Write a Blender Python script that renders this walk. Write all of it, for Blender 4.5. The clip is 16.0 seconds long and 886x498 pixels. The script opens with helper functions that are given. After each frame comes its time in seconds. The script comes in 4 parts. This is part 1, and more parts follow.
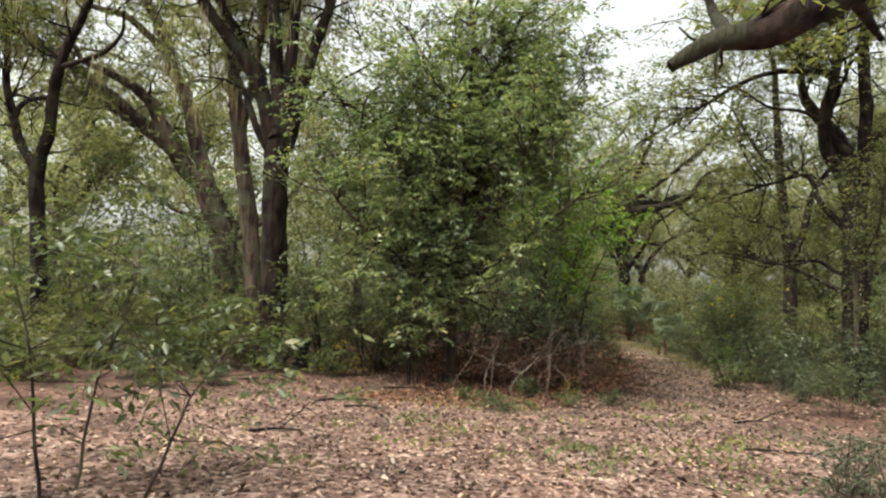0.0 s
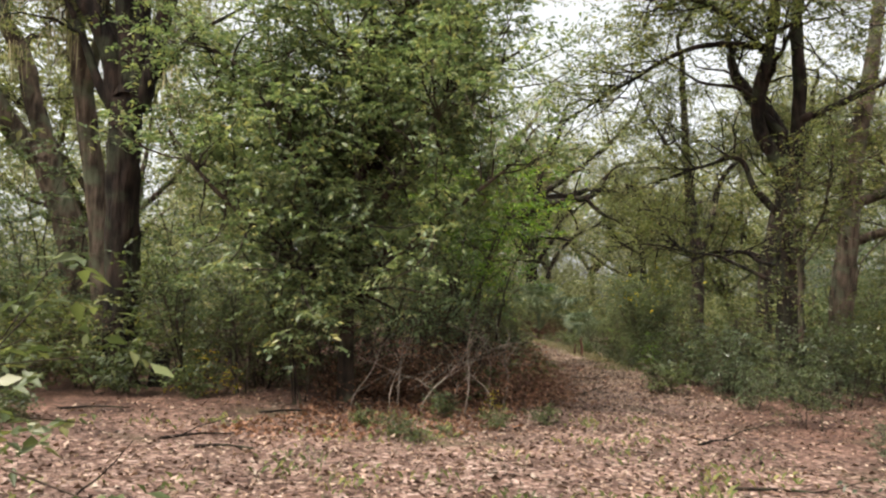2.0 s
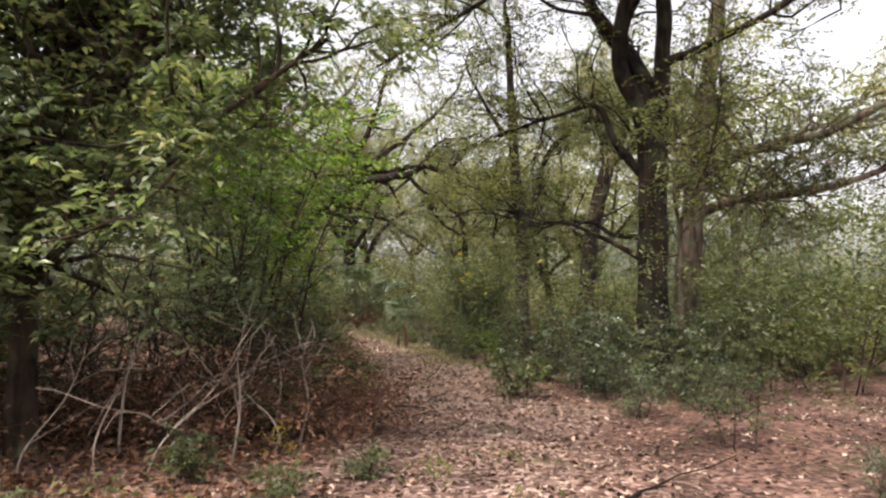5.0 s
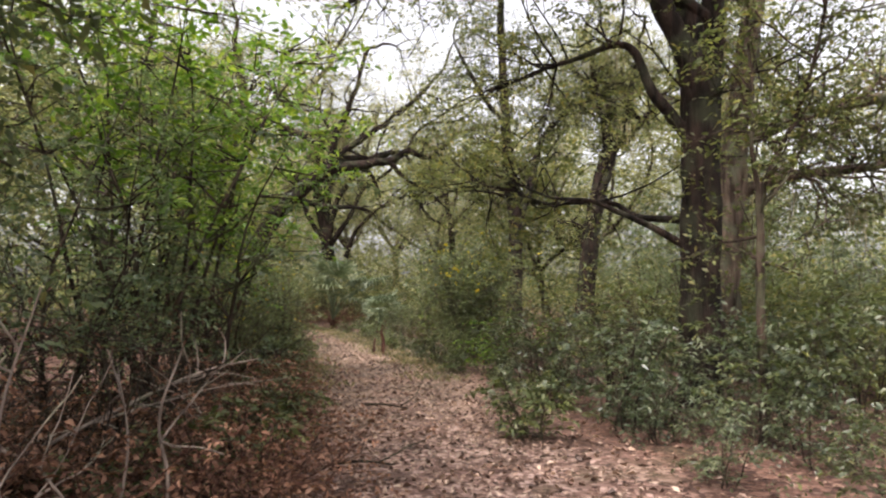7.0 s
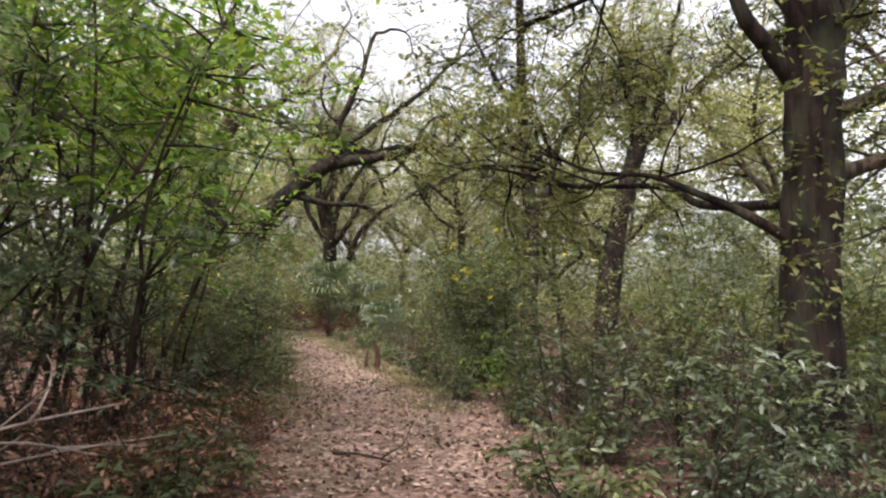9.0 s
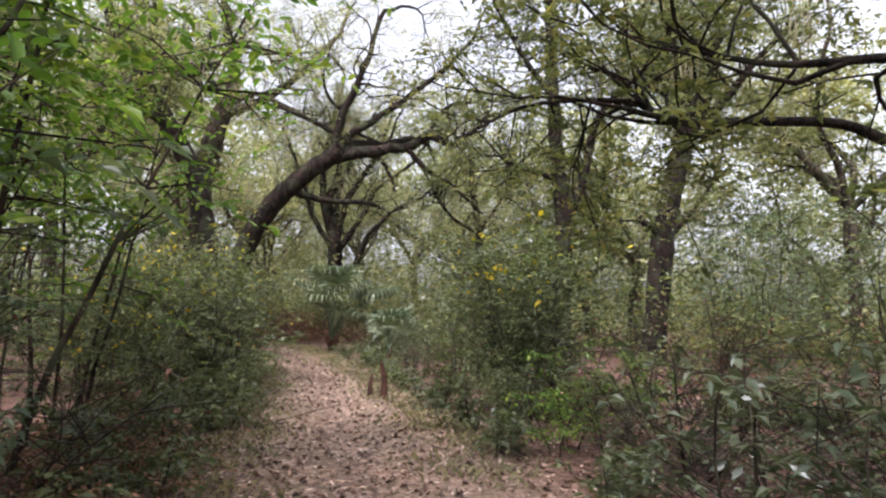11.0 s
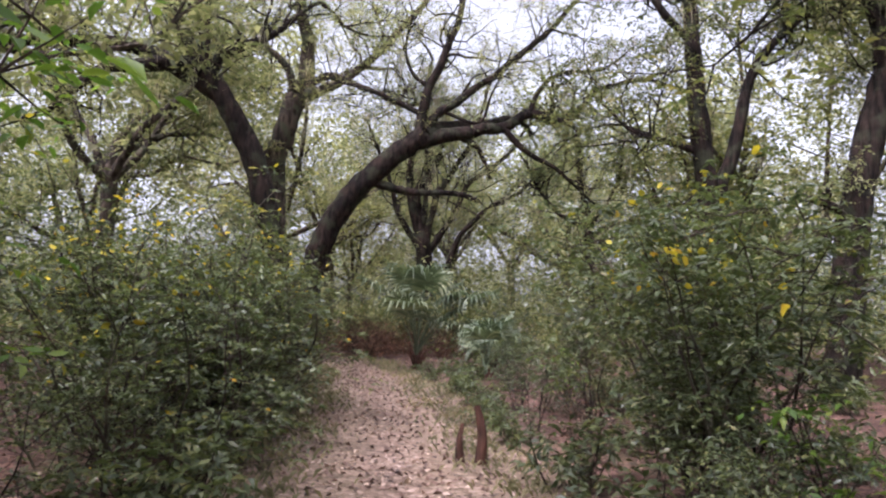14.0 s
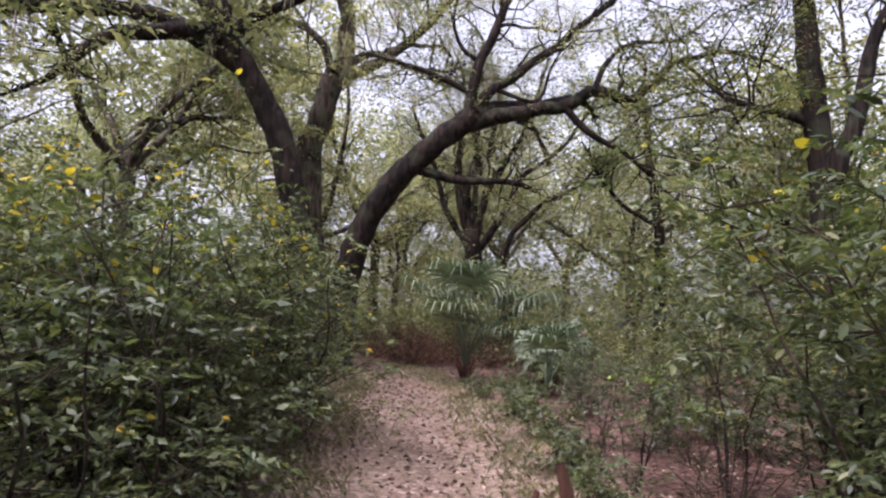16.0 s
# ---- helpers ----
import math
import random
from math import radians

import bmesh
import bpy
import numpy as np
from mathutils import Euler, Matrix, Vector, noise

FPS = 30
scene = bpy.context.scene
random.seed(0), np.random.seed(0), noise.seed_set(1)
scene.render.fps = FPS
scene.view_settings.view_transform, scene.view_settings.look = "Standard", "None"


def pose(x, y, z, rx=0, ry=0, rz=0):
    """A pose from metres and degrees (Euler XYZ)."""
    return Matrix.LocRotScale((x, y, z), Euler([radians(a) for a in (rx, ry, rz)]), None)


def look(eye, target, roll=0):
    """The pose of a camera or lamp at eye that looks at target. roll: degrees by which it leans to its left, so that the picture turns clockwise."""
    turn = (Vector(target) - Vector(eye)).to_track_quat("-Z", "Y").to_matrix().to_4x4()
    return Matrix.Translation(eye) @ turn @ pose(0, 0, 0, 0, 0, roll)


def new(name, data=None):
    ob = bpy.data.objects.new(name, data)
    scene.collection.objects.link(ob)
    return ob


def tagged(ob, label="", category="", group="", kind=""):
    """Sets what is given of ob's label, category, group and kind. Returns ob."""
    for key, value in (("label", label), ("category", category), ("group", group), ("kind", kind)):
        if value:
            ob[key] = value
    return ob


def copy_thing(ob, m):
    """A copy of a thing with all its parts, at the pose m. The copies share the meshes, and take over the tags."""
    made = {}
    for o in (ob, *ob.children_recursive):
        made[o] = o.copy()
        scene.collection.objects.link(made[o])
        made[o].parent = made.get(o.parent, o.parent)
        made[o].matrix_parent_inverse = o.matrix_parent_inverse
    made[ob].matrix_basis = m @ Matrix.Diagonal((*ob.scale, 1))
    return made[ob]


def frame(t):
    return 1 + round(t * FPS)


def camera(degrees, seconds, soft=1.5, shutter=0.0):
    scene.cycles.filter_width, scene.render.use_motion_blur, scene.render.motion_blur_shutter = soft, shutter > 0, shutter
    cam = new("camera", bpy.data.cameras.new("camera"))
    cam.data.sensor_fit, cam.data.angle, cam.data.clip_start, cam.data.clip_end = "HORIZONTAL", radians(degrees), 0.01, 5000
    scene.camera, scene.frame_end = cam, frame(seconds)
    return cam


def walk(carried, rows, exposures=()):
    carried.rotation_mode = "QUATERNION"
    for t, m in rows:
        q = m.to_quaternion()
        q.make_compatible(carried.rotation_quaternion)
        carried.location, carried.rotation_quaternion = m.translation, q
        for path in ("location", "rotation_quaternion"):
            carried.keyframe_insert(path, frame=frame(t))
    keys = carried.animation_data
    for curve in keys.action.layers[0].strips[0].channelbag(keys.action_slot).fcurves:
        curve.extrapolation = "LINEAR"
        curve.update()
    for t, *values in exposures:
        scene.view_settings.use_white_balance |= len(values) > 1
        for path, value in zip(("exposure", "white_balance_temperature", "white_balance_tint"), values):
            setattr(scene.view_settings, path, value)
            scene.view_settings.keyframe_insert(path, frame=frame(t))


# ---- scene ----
cam = camera(68.0, 16.0, soft=2.3)
PATH = [
    (0, (0.028, -0.082, 1.593), (0.004, 1.911, 1.764), 2.6),
    (0.5, (0.036, 0.493, 1.593), (0.059, 2.485, 1.768), 2.4),
    (1, (0.061, 1.131, 1.551), (0.138, 3.122, 1.73), 2.3),
    (1.5, (0.151, 1.783, 1.572), (0.301, 3.769, 1.752), 2.1),
    (2, (0.171, 2.345, 1.594), (0.435, 4.319, 1.773), 1.7),
    (2.5, (0.296, 2.916, 1.525), (0.615, 4.882, 1.705), 1.7),
    (3, (0.387, 3.537, 1.484), (0.853, 5.474, 1.656), 1.3),
    (3.5, (0.616, 4.102, 1.494), (1.156, 6.02, 1.673), 1.3),
    (4, (0.828, 4.698, 1.492), (1.517, 6.569, 1.656), 1.1),
    (4.2, (0.899, 4.936, 1.476), (1.626, 6.792, 1.641), 0.9),
    (6.3, (2.023, 7.796, 1.605), (2.847, 9.613, 1.746), 0.3),
    (6.5, (2.17, 8.032, 1.597), (3.0, 9.846, 1.742), 0.3),
    (7, (2.538, 8.8, 1.567), (3.369, 10.614, 1.71), 0.4),
    (7.5, (2.854, 9.423, 1.53), (3.74, 11.209, 1.68), 0.7),
    (7.6, (2.915, 9.536, 1.533), (3.814, 11.316, 1.685), 0.5),
    (8, (3.125, 9.939, 1.583), (4.042, 11.711, 1.725), 0.6),
    (8.5, (3.336, 10.567, 1.585), (4.248, 12.341, 1.736), 1.7),
    (9, (3.723, 11.222, 1.565), (4.525, 13.046, 1.729), 1.6),
    (9.2, (3.87, 11.501, 1.565), (4.665, 13.328, 1.731), 1.5),
    (11.3, (5.038, 14.983, 1.519), (5.799, 16.822, 1.718), 1.4),
    (11.5, (5.141, 15.263, 1.538), (5.893, 17.105, 1.739), 1.3),
    (12, (5.401, 15.954, 1.584), (6.111, 17.814, 1.775), 1.4),
    (12.5, (5.54, 16.627, 1.571), (6.193, 18.508, 1.759), 1.4),
    (13, (5.802, 17.327, 1.568), (6.378, 19.234, 1.75), 1.5),
    (13.5, (5.962, 17.965, 1.58), (6.512, 19.877, 1.785), 1.6),
    (14, (6.213, 18.7, 1.556), (6.712, 20.625, 1.768), 1.6),
    (14.5, (6.372, 19.363, 1.544), (6.868, 21.287, 1.768), 1.5),
    (15, (6.538, 20.023, 1.518), (7.015, 21.952, 1.751), 1.5),
    (15.5, (6.631, 20.698, 1.538), (7.062, 22.637, 1.774), 2.2),
    (16, (6.819, 21.374, 1.538), (7.172, 23.33, 1.76), 2.3),
]
walk(cam, [(t, look(eye, target, roll)) for t, eye, target, roll in PATH], exposures=((0.0, 1.45, 6850, 3), (4.0, 1.5, 6800, 13), (9.0, 1.75, 6450, 16), (12.0, 1.75, 5950, 20), (14.5, 1.6, 5850, 26), (16.0, 1.55, 5850, 28)))
SKY_STRENGTH = 0.15


# ---- light ----
SUN_EL, SUN_AZ = radians(60), radians(235)
world = bpy.data.worlds.new("overcast")
scene.world = world
world.use_nodes = True
wn, wl = world.node_tree.nodes, world.node_tree.links
wn.clear()
sky = wn.new("ShaderNodeTexSky")
sky.sky_type, sky.sun_disc = "NISHITA", False
sky.sun_elevation, sky.sun_rotation = SUN_EL, SUN_AZ
sky.air_density, sky.dust_density, sky.ozone_density = 1.0, 6.0, 0.6
pale = wn.new("ShaderNodeHueSaturation")
pale.inputs["Saturation"].default_value, pale.inputs["Value"].default_value = 0.22, 1.0
bg, wout = wn.new("ShaderNodeBackground"), wn.new("ShaderNodeOutputWorld")
bg.inputs["Strength"].default_value = SKY_STRENGTH
wl.new(sky.outputs[0], pale.inputs["Color"])
wl.new(pale.outputs[0], bg.inputs["Color"])
wl.new(bg.outputs[0], wout.inputs[0])
sun_data = bpy.data.lights.new("sun", "SUN")
sun_data.energy, sun_data.angle, sun_data.color = 1.5, radians(25), (1.0, 0.97, 0.92)
sun = new("sun", sun_data)
sun.matrix_world = look((0, 0, 40), (-40 * math.sin(SUN_AZ) / math.tan(SUN_EL), -40 * math.cos(SUN_AZ) / math.tan(SUN_EL), 0))


# ---- materials ----
def nodes_of(name, rough=0.8, spec=0.3):
    m = bpy.data.materials.new(name)
    m.use_nodes = True
    n, l = m.node_tree.nodes, m.node_tree.links
    p = n["Principled BSDF"]
    p.inputs["Roughness"].default_value = rough
    p.inputs["Specular IOR Level"].default_value = spec
    return m, n, l, p


def ramp(n, l, fac, stops):
    r = n.new("ShaderNodeValToRGB")
    e = r.color_ramp.elements
    while len(e) < len(stops):
        e.new(0.5)
    for k, (at, c) in zip(e, stops):
        k.position, k.color = at, (*c, 1)
    l.new(fac, r.inputs[0])
    return r.outputs[0]


def mixed(n, l, fac, a, b, mode="MIX"):
    x = n.new("ShaderNodeMix")
    x.data_type, x.blend_type = "RGBA", mode
    for sock, v in ((x.inputs[0], fac), (x.inputs[6], a), (x.inputs[7], b)):
        if isinstance(v, (int, float)):
            sock.default_value = v
        elif isinstance(v, tuple):
            sock.default_value = (*v, 1)
        else:
            l.new(v, sock)
    return x.outputs[2]


def noise_out(n, l, scale, detail=4, stretch=None, out=0):
    c = n.new("ShaderNodeTexCoord").outputs["Object"]
    if stretch:
        mp = n.new("ShaderNodeMapping")
        mp.inputs["Scale"].default_value = stretch
        l.new(c, mp.inputs[0])
        c = mp.outputs[0]
    t = n.new("ShaderNodeTexNoise")
    t.inputs["Scale"].default_value, t.inputs["Detail"].default_value = scale, detail
    l.new(c, t.inputs["Vector"])
    return t.outputs[out]


def bump(n, l, p, height, strength, distance):
    b = n.new("ShaderNodeBump")
    b.inputs["Strength"].default_value, b.inputs["Distance"].default_value = strength, distance
    l.new(height, b.inputs["Height"])
    l.new(b.outputs[0], p.inputs["Normal"])


def leaf_material(name, stops, rough=0.55, glow=0.48, spec=0.3, grey=0.0):
    """Leaves: each one its own shade, part of the light passing through."""
    m, n, l, p = nodes_of(name, rough, spec)
    g = n.new("ShaderNodeNewGeometry")
    col = ramp(n, l, g.outputs["Random Per Island"], stops)
    patch = ramp(n, l, noise_out(n, l, 0.9, 3), [(0.35, (0.72, 0.76, 0.72)), (0.65, (1.18, 1.12, 1.0))])
    col = mixed(n, l, 1.0, col, patch, "MULTIPLY")
    if grey:
        hs = n.new("ShaderNodeHueSaturation")
        hs.inputs["Saturation"].default_value = 1 - grey
        l.new(col, hs.inputs["Color"])
        col = hs.outputs[0]
    own = n.new("ShaderNodeObjectInfo").outputs["Random"]
    col = mixed(n, l, 1.0, col, ramp(n, l, own, [(0.0, (0.82, 0.8, 0.8)), (0.5, (1.0, 1.0, 1.0)), (1.0, (1.3, 1.2, 1.1))]), "MULTIPLY")
    l.new(col, p.inputs["Base Color"])
    tr = n.new("ShaderNodeBsdfTranslucent")
    l.new(mixed(n, l, 1.0, col, (1.2, 1.25, 0.75), "MULTIPLY"), tr.inputs["Color"])
    mx = n.new("ShaderNodeMixShader")
    mx.inputs[0].default_value = glow
    l.new(p.outputs[0], mx.inputs[1])
    l.new(tr.outputs[0], mx.inputs[2])
    l.new(mx.outputs[0], n["Material Output"].inputs[0])
    return m


def bark_material(name, dark, light, moss):
    m, n, l, p = nodes_of(name, 0.9, 0.2)
    ridge = noise_out(n, l, 9.0, 6, (1, 1, 0.18))
    col = ramp(n, l, ridge, [(0.36, dark), (0.6, light)])
    col = mixed(n, l, 1.0, col, ramp(n, l, noise_out(n, l, 1.7, 4), [(0.38, (0.45, 0.42, 0.4)), (0.62, (1.25, 1.15, 1.1))]), "MULTIPLY")
    lichen = ramp(n, l, noise_out(n, l, 2.3, 5), [(0.5, (0, 0, 0)), (0.68, (1, 1, 1))])
    col = mixed(n, l, lichen, col, moss)
    l.new(col, p.inputs["Base Color"])
    bump(n, l, p, ridge, 1.0, 0.12)
    return m


# Dark bark pushed towards black: the trunks' backlit look is put into the colour.
BARK_DARKENED = bark_material("darkened_oak_bark", (0.006, 0.004, 0.003), (0.03, 0.02, 0.0155), (0.034, 0.036, 0.021))
BARK_GREY = bark_material("grey_oak_bark", (0.03, 0.024, 0.019), (0.1, 0.082, 0.066), (0.085, 0.09, 0.055))
BARK_PALE = bark_material("pale_oak_bark", (0.045, 0.034, 0.026), (0.15, 0.118, 0.093), (0.11, 0.115, 0.075))
STEM = bark_material("shrub_bark", (0.018, 0.013, 0.01), (0.06, 0.044, 0.033), (0.09, 0.09, 0.055))
DEAD = bark_material("dead_wood", (0.16, 0.13, 0.11), (0.36, 0.31, 0.27), (0.24, 0.23, 0.17))
ROT = bark_material("rotten_wood", (0.03, 0.014, 0.01), (0.1, 0.047, 0.032), (0.1, 0.07, 0.05))
CHAR = bark_material("charred_wood", (0.006, 0.006, 0.006), (0.025, 0.022, 0.02), (0.05, 0.05, 0.045))
OAK_LEAF = leaf_material("oak_leaf", [(0.0, (0.06, 0.08, 0.03)), (0.5, (0.11, 0.135, 0.048)), (0.85, (0.165, 0.175, 0.065)), (1.0, (0.22, 0.19, 0.06))], 0.42, 0.5, 0.45, grey=0.1)
# Grey-green leaves made extra pale: distance haze is put into their colour.
HAZED_LEAF = leaf_material("hazed_leaf", [(0.0, (0.12, 0.135, 0.075)), (0.5, (0.19, 0.205, 0.12)), (1.0, (0.32, 0.32, 0.22))], 0.6, 0.55, 0.3)
HOLLY_LEAF = leaf_material("glossy_leaf", [(0.0, (0.06, 0.1, 0.052)), (0.5, (0.105, 0.155, 0.082)), (0.85, (0.165, 0.21, 0.115)), (1.0, (0.23, 0.23, 0.11))], 0.34, 0.48, 0.6, grey=0.1)
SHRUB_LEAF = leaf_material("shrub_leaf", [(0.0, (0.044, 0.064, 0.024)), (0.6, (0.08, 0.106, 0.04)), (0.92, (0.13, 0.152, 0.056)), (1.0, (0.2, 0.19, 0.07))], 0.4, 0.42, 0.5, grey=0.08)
BLUE_LEAF = leaf_material("waxy_leaf", [(0.0, (0.04, 0.06, 0.032)), (0.6, (0.07, 0.098, 0.055)), (1.0, (0.15, 0.18, 0.11))], 0.32, 0.45, 0.6, grey=0.1)
LIME_LEAF = leaf_material("lime_leaf", [(0.0, (0.06, 0.12, 0.02)), (0.6, (0.115, 0.21, 0.035)), (1.0, (0.22, 0.28, 0.055))], 0.4, 0.45)
YELLOW_LEAF = leaf_material("yellow_leaf", [(0.0, (0.3, 0.28, 0.03)), (0.6, (0.5, 0.4, 0.03)), (1.0, (0.5, 0.3, 0.03))], 0.5, 0.4)
DRY_LEAF = leaf_material("dry_leaf", [(0.0, (0.055, 0.027, 0.02)), (0.5, (0.14, 0.07, 0.05)), (1.0, (0.27, 0.16, 0.12))], 0.7, 0.2, 0.2)
LITTER = leaf_material("litter_leaf", [(0.0, (0.036, 0.018, 0.013)), (0.4, (0.12, 0.068, 0.053)), (0.78, (0.23, 0.15, 0.124)), (1.0, (0.45, 0.345, 0.3))], 0.55, 0.1, 0.4)
STRAW = leaf_material("straw_grass", [(0.0, (0.1, 0.1, 0.05)), (0.5, (0.18, 0.165, 0.095)), (1.0, (0.28, 0.24, 0.16))], 0.6, 0.3, 0.3)
GRASS = leaf_material("green_grass", [(0.0, (0.07, 0.095, 0.035)), (0.6, (0.13, 0.16, 0.06)), (1.0, (0.24, 0.22, 0.1))], 0.5, 0.3, 0.3)
PALM = leaf_material("palm_frond", [(0.0, (0.065, 0.09, 0.055)), (0.6, (0.115, 0.15, 0.1)), (1.0, (0.2, 0.235, 0.17))], 0.45, 0.3, 0.4)
MOSS = leaf_material("hanging_moss", [(0.0, (0.2, 0.19, 0.14)), (0.6, (0.3, 0.28, 0.21)), (1.0, (0.42, 0.39, 0.31))], 0.9, 0.35, 0.1)


def ground_material():
    m, n, l, p = nodes_of("leaf_litter_ground", 0.85, 0.2)
    c = n.new("ShaderNodeTexCoord").outputs["Object"]
    v = n.new("ShaderNodeTexVoronoi")
    v.inputs["Scale"].default_value = 19
    v.inputs["Randomness"].default_value = 1.0
    l.new(c, v.inputs["Vector"])
    sep = n.new("ShaderNodeSeparateColor")
    l.new(v.outputs["Color"], sep.inputs[0])
    bits = ramp(n, l, sep.outputs[0], [(0.0, (0.048, 0.026, 0.019)), (0.35, (0.115, 0.067, 0.053)), (0.75, (0.21, 0.14, 0.115)), (1.0, (0.36, 0.27, 0.235))])
    forest = ramp(n, l, sep.outputs[0], [(0.0, (0.03, 0.016, 0.012)), (0.5, (0.085, 0.044, 0.033)), (1.0, (0.18, 0.105, 0.078))])
    at = n.new("ShaderNodeAttribute")
    at.attribute_name = "trod"
    col = mixed(n, l, at.outputs["Fac"], forest, bits)
    soil = ramp(n, l, noise_out(n, l, 1.1, 6), [(0.4, (1.08, 1.06, 1.05)), (0.6, (0.5, 0.46, 0.45))])
    col = mixed(n, l, 1.0, col, soil, "MULTIPLY")
    green = ramp(n, l, noise_out(n, l, 0.55, 6), [(0.58, (0, 0, 0)), (0.75, (0.4, 0.4, 0.4))])
    col = mixed(n, l, green, col, (0.12, 0.125, 0.055))
    at2 = n.new("ShaderNodeAttribute")
    at2.attribute_name = "straw"
    col = mixed(n, l, at2.outputs["Fac"], col, ramp(n, l, noise_out(n, l, 14, 5), [(0.3, (0.12, 0.095, 0.052)), (0.7, (0.28, 0.21, 0.14))]))
    l.new(col, p.inputs["Base Color"])
    bump(n, l, p, v.outputs["Distance"], 0.7, 0.03)
    return m


GROUND = ground_material()


# ---- geometry helpers ----
def raw_mesh(name, verts, faces, mat, smooth=False):
    """A mesh from arrays; faces all have the same number of corners."""
    verts, faces = np.asarray(verts, dtype=np.float32), np.asarray(faces, dtype=np.int32)
    me = bpy.data.meshes.new(name)
    me.vertices.add(len(verts))
    me.vertices.foreach_set("co", verts.ravel())
    k = faces.shape[1]
    me.loops.add(faces.size)
    me.loops.foreach_set("vertex_index", faces.ravel())
    me.polygons.add(len(faces))
    me.polygons.foreach_set("loop_start", np.arange(0, faces.size, k, dtype=np.int32))
    if smooth:
        me.polygons.foreach_set("use_smooth", np.ones(len(faces), dtype=bool))
    me.update(calc_edges=True)
    me.materials.append(mat)
    return me


def part(name, me, parent, label=""):
    ob = new(name, me)
    ob.parent = parent
    return tagged(ob, label) if label else ob


def base_of(name, x, y, z, label, category, group="", kind=""):
    ob = new(name)
    ob.empty_display_size = 0.2
    ob.location = (x, y, z)
    return tagged(ob, label, category, group, kind)


def curve_points(pts, per=5):
    """A smooth line through the points."""
    p = np.array(pts, dtype=float)
    q = np.vstack([2 * p[0] - p[1], p, 2 * p[-1] - p[-2]])
    out = []
    for i in range(len(p) - 1):
        a, b, c, d = q[i:i + 4]
        for s in np.linspace(0, 1, per, endpoint=False):
            out.append(0.5 * (2 * b + (c - a) * s + (2 * a - 5 * b + 4 * c - d) * s * s + (3 * b - a - 3 * c + d) * s ** 3))
    out.append(p[-1])
    return np.array(out)


def tube(line, r0, r1, sides=8, lumps=0.0, power=1.0, flare=0.0):
    """A tapered round limb along a line: corners and faces."""
    n = len(line)
    tan = np.gradient(line, axis=0)
    tan /= np.linalg.norm(tan, axis=1)[:, None] + 1e-9
    ref = np.array((0.0, 1.0, 0.0)) if abs(tan[0, 1]) < 0.8 else np.array((1.0, 0.0, 0.0))
    u = np.cross(tan, ref)
    u /= np.linalg.norm(u, axis=1)[:, None] + 1e-9
    w = np.cross(tan, u)
    s = np.linspace(0, 1, n)
    rad = r0 + (r1 - r0) * s ** power
    if flare:
        d = line[:, 2] - line[0, 2]
        rad = rad * (1 + flare * np.exp(-d / 0.35))
    a = np.linspace(0, 2 * math.pi, sides, endpoint=False)
    rr = np.repeat(rad[:, None], sides, axis=1)
    if lumps:
        for i in range(n):
            for j in range(sides):
                x = line[i] + rad[i] * (math.cos(a[j]) * u[i] + math.sin(a[j]) * w[i])
                rr[i, j] *= 1 + lumps * (noise.noise(x * 2.2) + 0.8 * noise.noise(x * 5.0))
    v = line[:, None, :] + rr[:, :, None] * (np.cos(a)[None, :, None] * u[:, None, :] + np.sin(a)[None, :, None] * w[:, None, :])
    i, j = np.meshgrid(np.arange(n - 1), np.arange(sides), indexing="ij")
    k = (j + 1) % sides
    f = np.stack([i * sides + j, i * sides + k, (i + 1) * sides + k, (i + 1) * sides + j], axis=-1).reshape(-1, 4)
    return v.reshape(-1, 3), f


def joined(pieces):
    vs, fs, at = [], [], 0
    for v, f in pieces:
        vs.append(v)
        fs.append(f + at)
        at += len(v)
    return np.vstack(vs), np.vstack(fs)


def unit(v):
    return v / (np.linalg.norm(v, axis=-1, keepdims=True) + 1e-9)


def leaf_cloud(pts, size, rng, up=0.6, aspect=0.42, fine=False, curl=0.15, flat=None, ways=None):
    """One folded leaf at each point, in corners and faces; ways gives the leaves' directions."""
    n = len(pts)
    ax = rng.normal(size=(n, 3))
    ax[:, 2] = ax[:, 2] * 0.55 - 0.15
    if ways is not None:
        ax = ways + ax * 0.3
    if flat is not None:
        ax[:, 2] *= flat
    ax = unit(ax)
    nr = rng.normal(size=(n, 3)) * (1 - up) + np.array((0, 0, up))
    side = unit(np.cross(nr, ax))
    nr = np.cross(ax, side)
    ln = (size * rng.uniform(0.6, 1.35, n))[:, None]
    wd = ln * aspect * rng.uniform(0.8, 1.2, n)[:, None]
    lift = ln * (0.12 + curl * rng.uniform(-1, 1, n)[:, None])
    b, t = pts, pts + ax * ln - nr * lift * 0.8
    if not fine:
        mid = pts + ax * ln * 0.45 + nr * lift * 0.6
        v = np.stack([b, mid + side * wd * 0.5, t, mid - side * wd * 0.5], axis=1).reshape(-1, 3)
        o = np.arange(n)[:, None] * 4
        f = np.concatenate([o + np.array([[0, 1, 2]]), o + np.array([[0, 2, 3]])])
        return v, f
    m1, m2 = pts + ax * ln * 0.28 + nr * lift * 0.5, pts + ax * ln * 0.68 + nr * lift * 0.35
    v = np.stack([b, m1 + side * wd * 0.45, m2 + side * wd * 0.42, t, m2 - side * wd * 0.42, m1 - side * wd * 0.45], axis=1).reshape(-1, 3)
    o = np.arange(n)[:, None] * 6
    tri = [(0, 1, 2), (0, 2, 3), (0, 3, 4), (0, 4, 5)]
    return v, np.concatenate([o + np.array([q]) for q in tri])


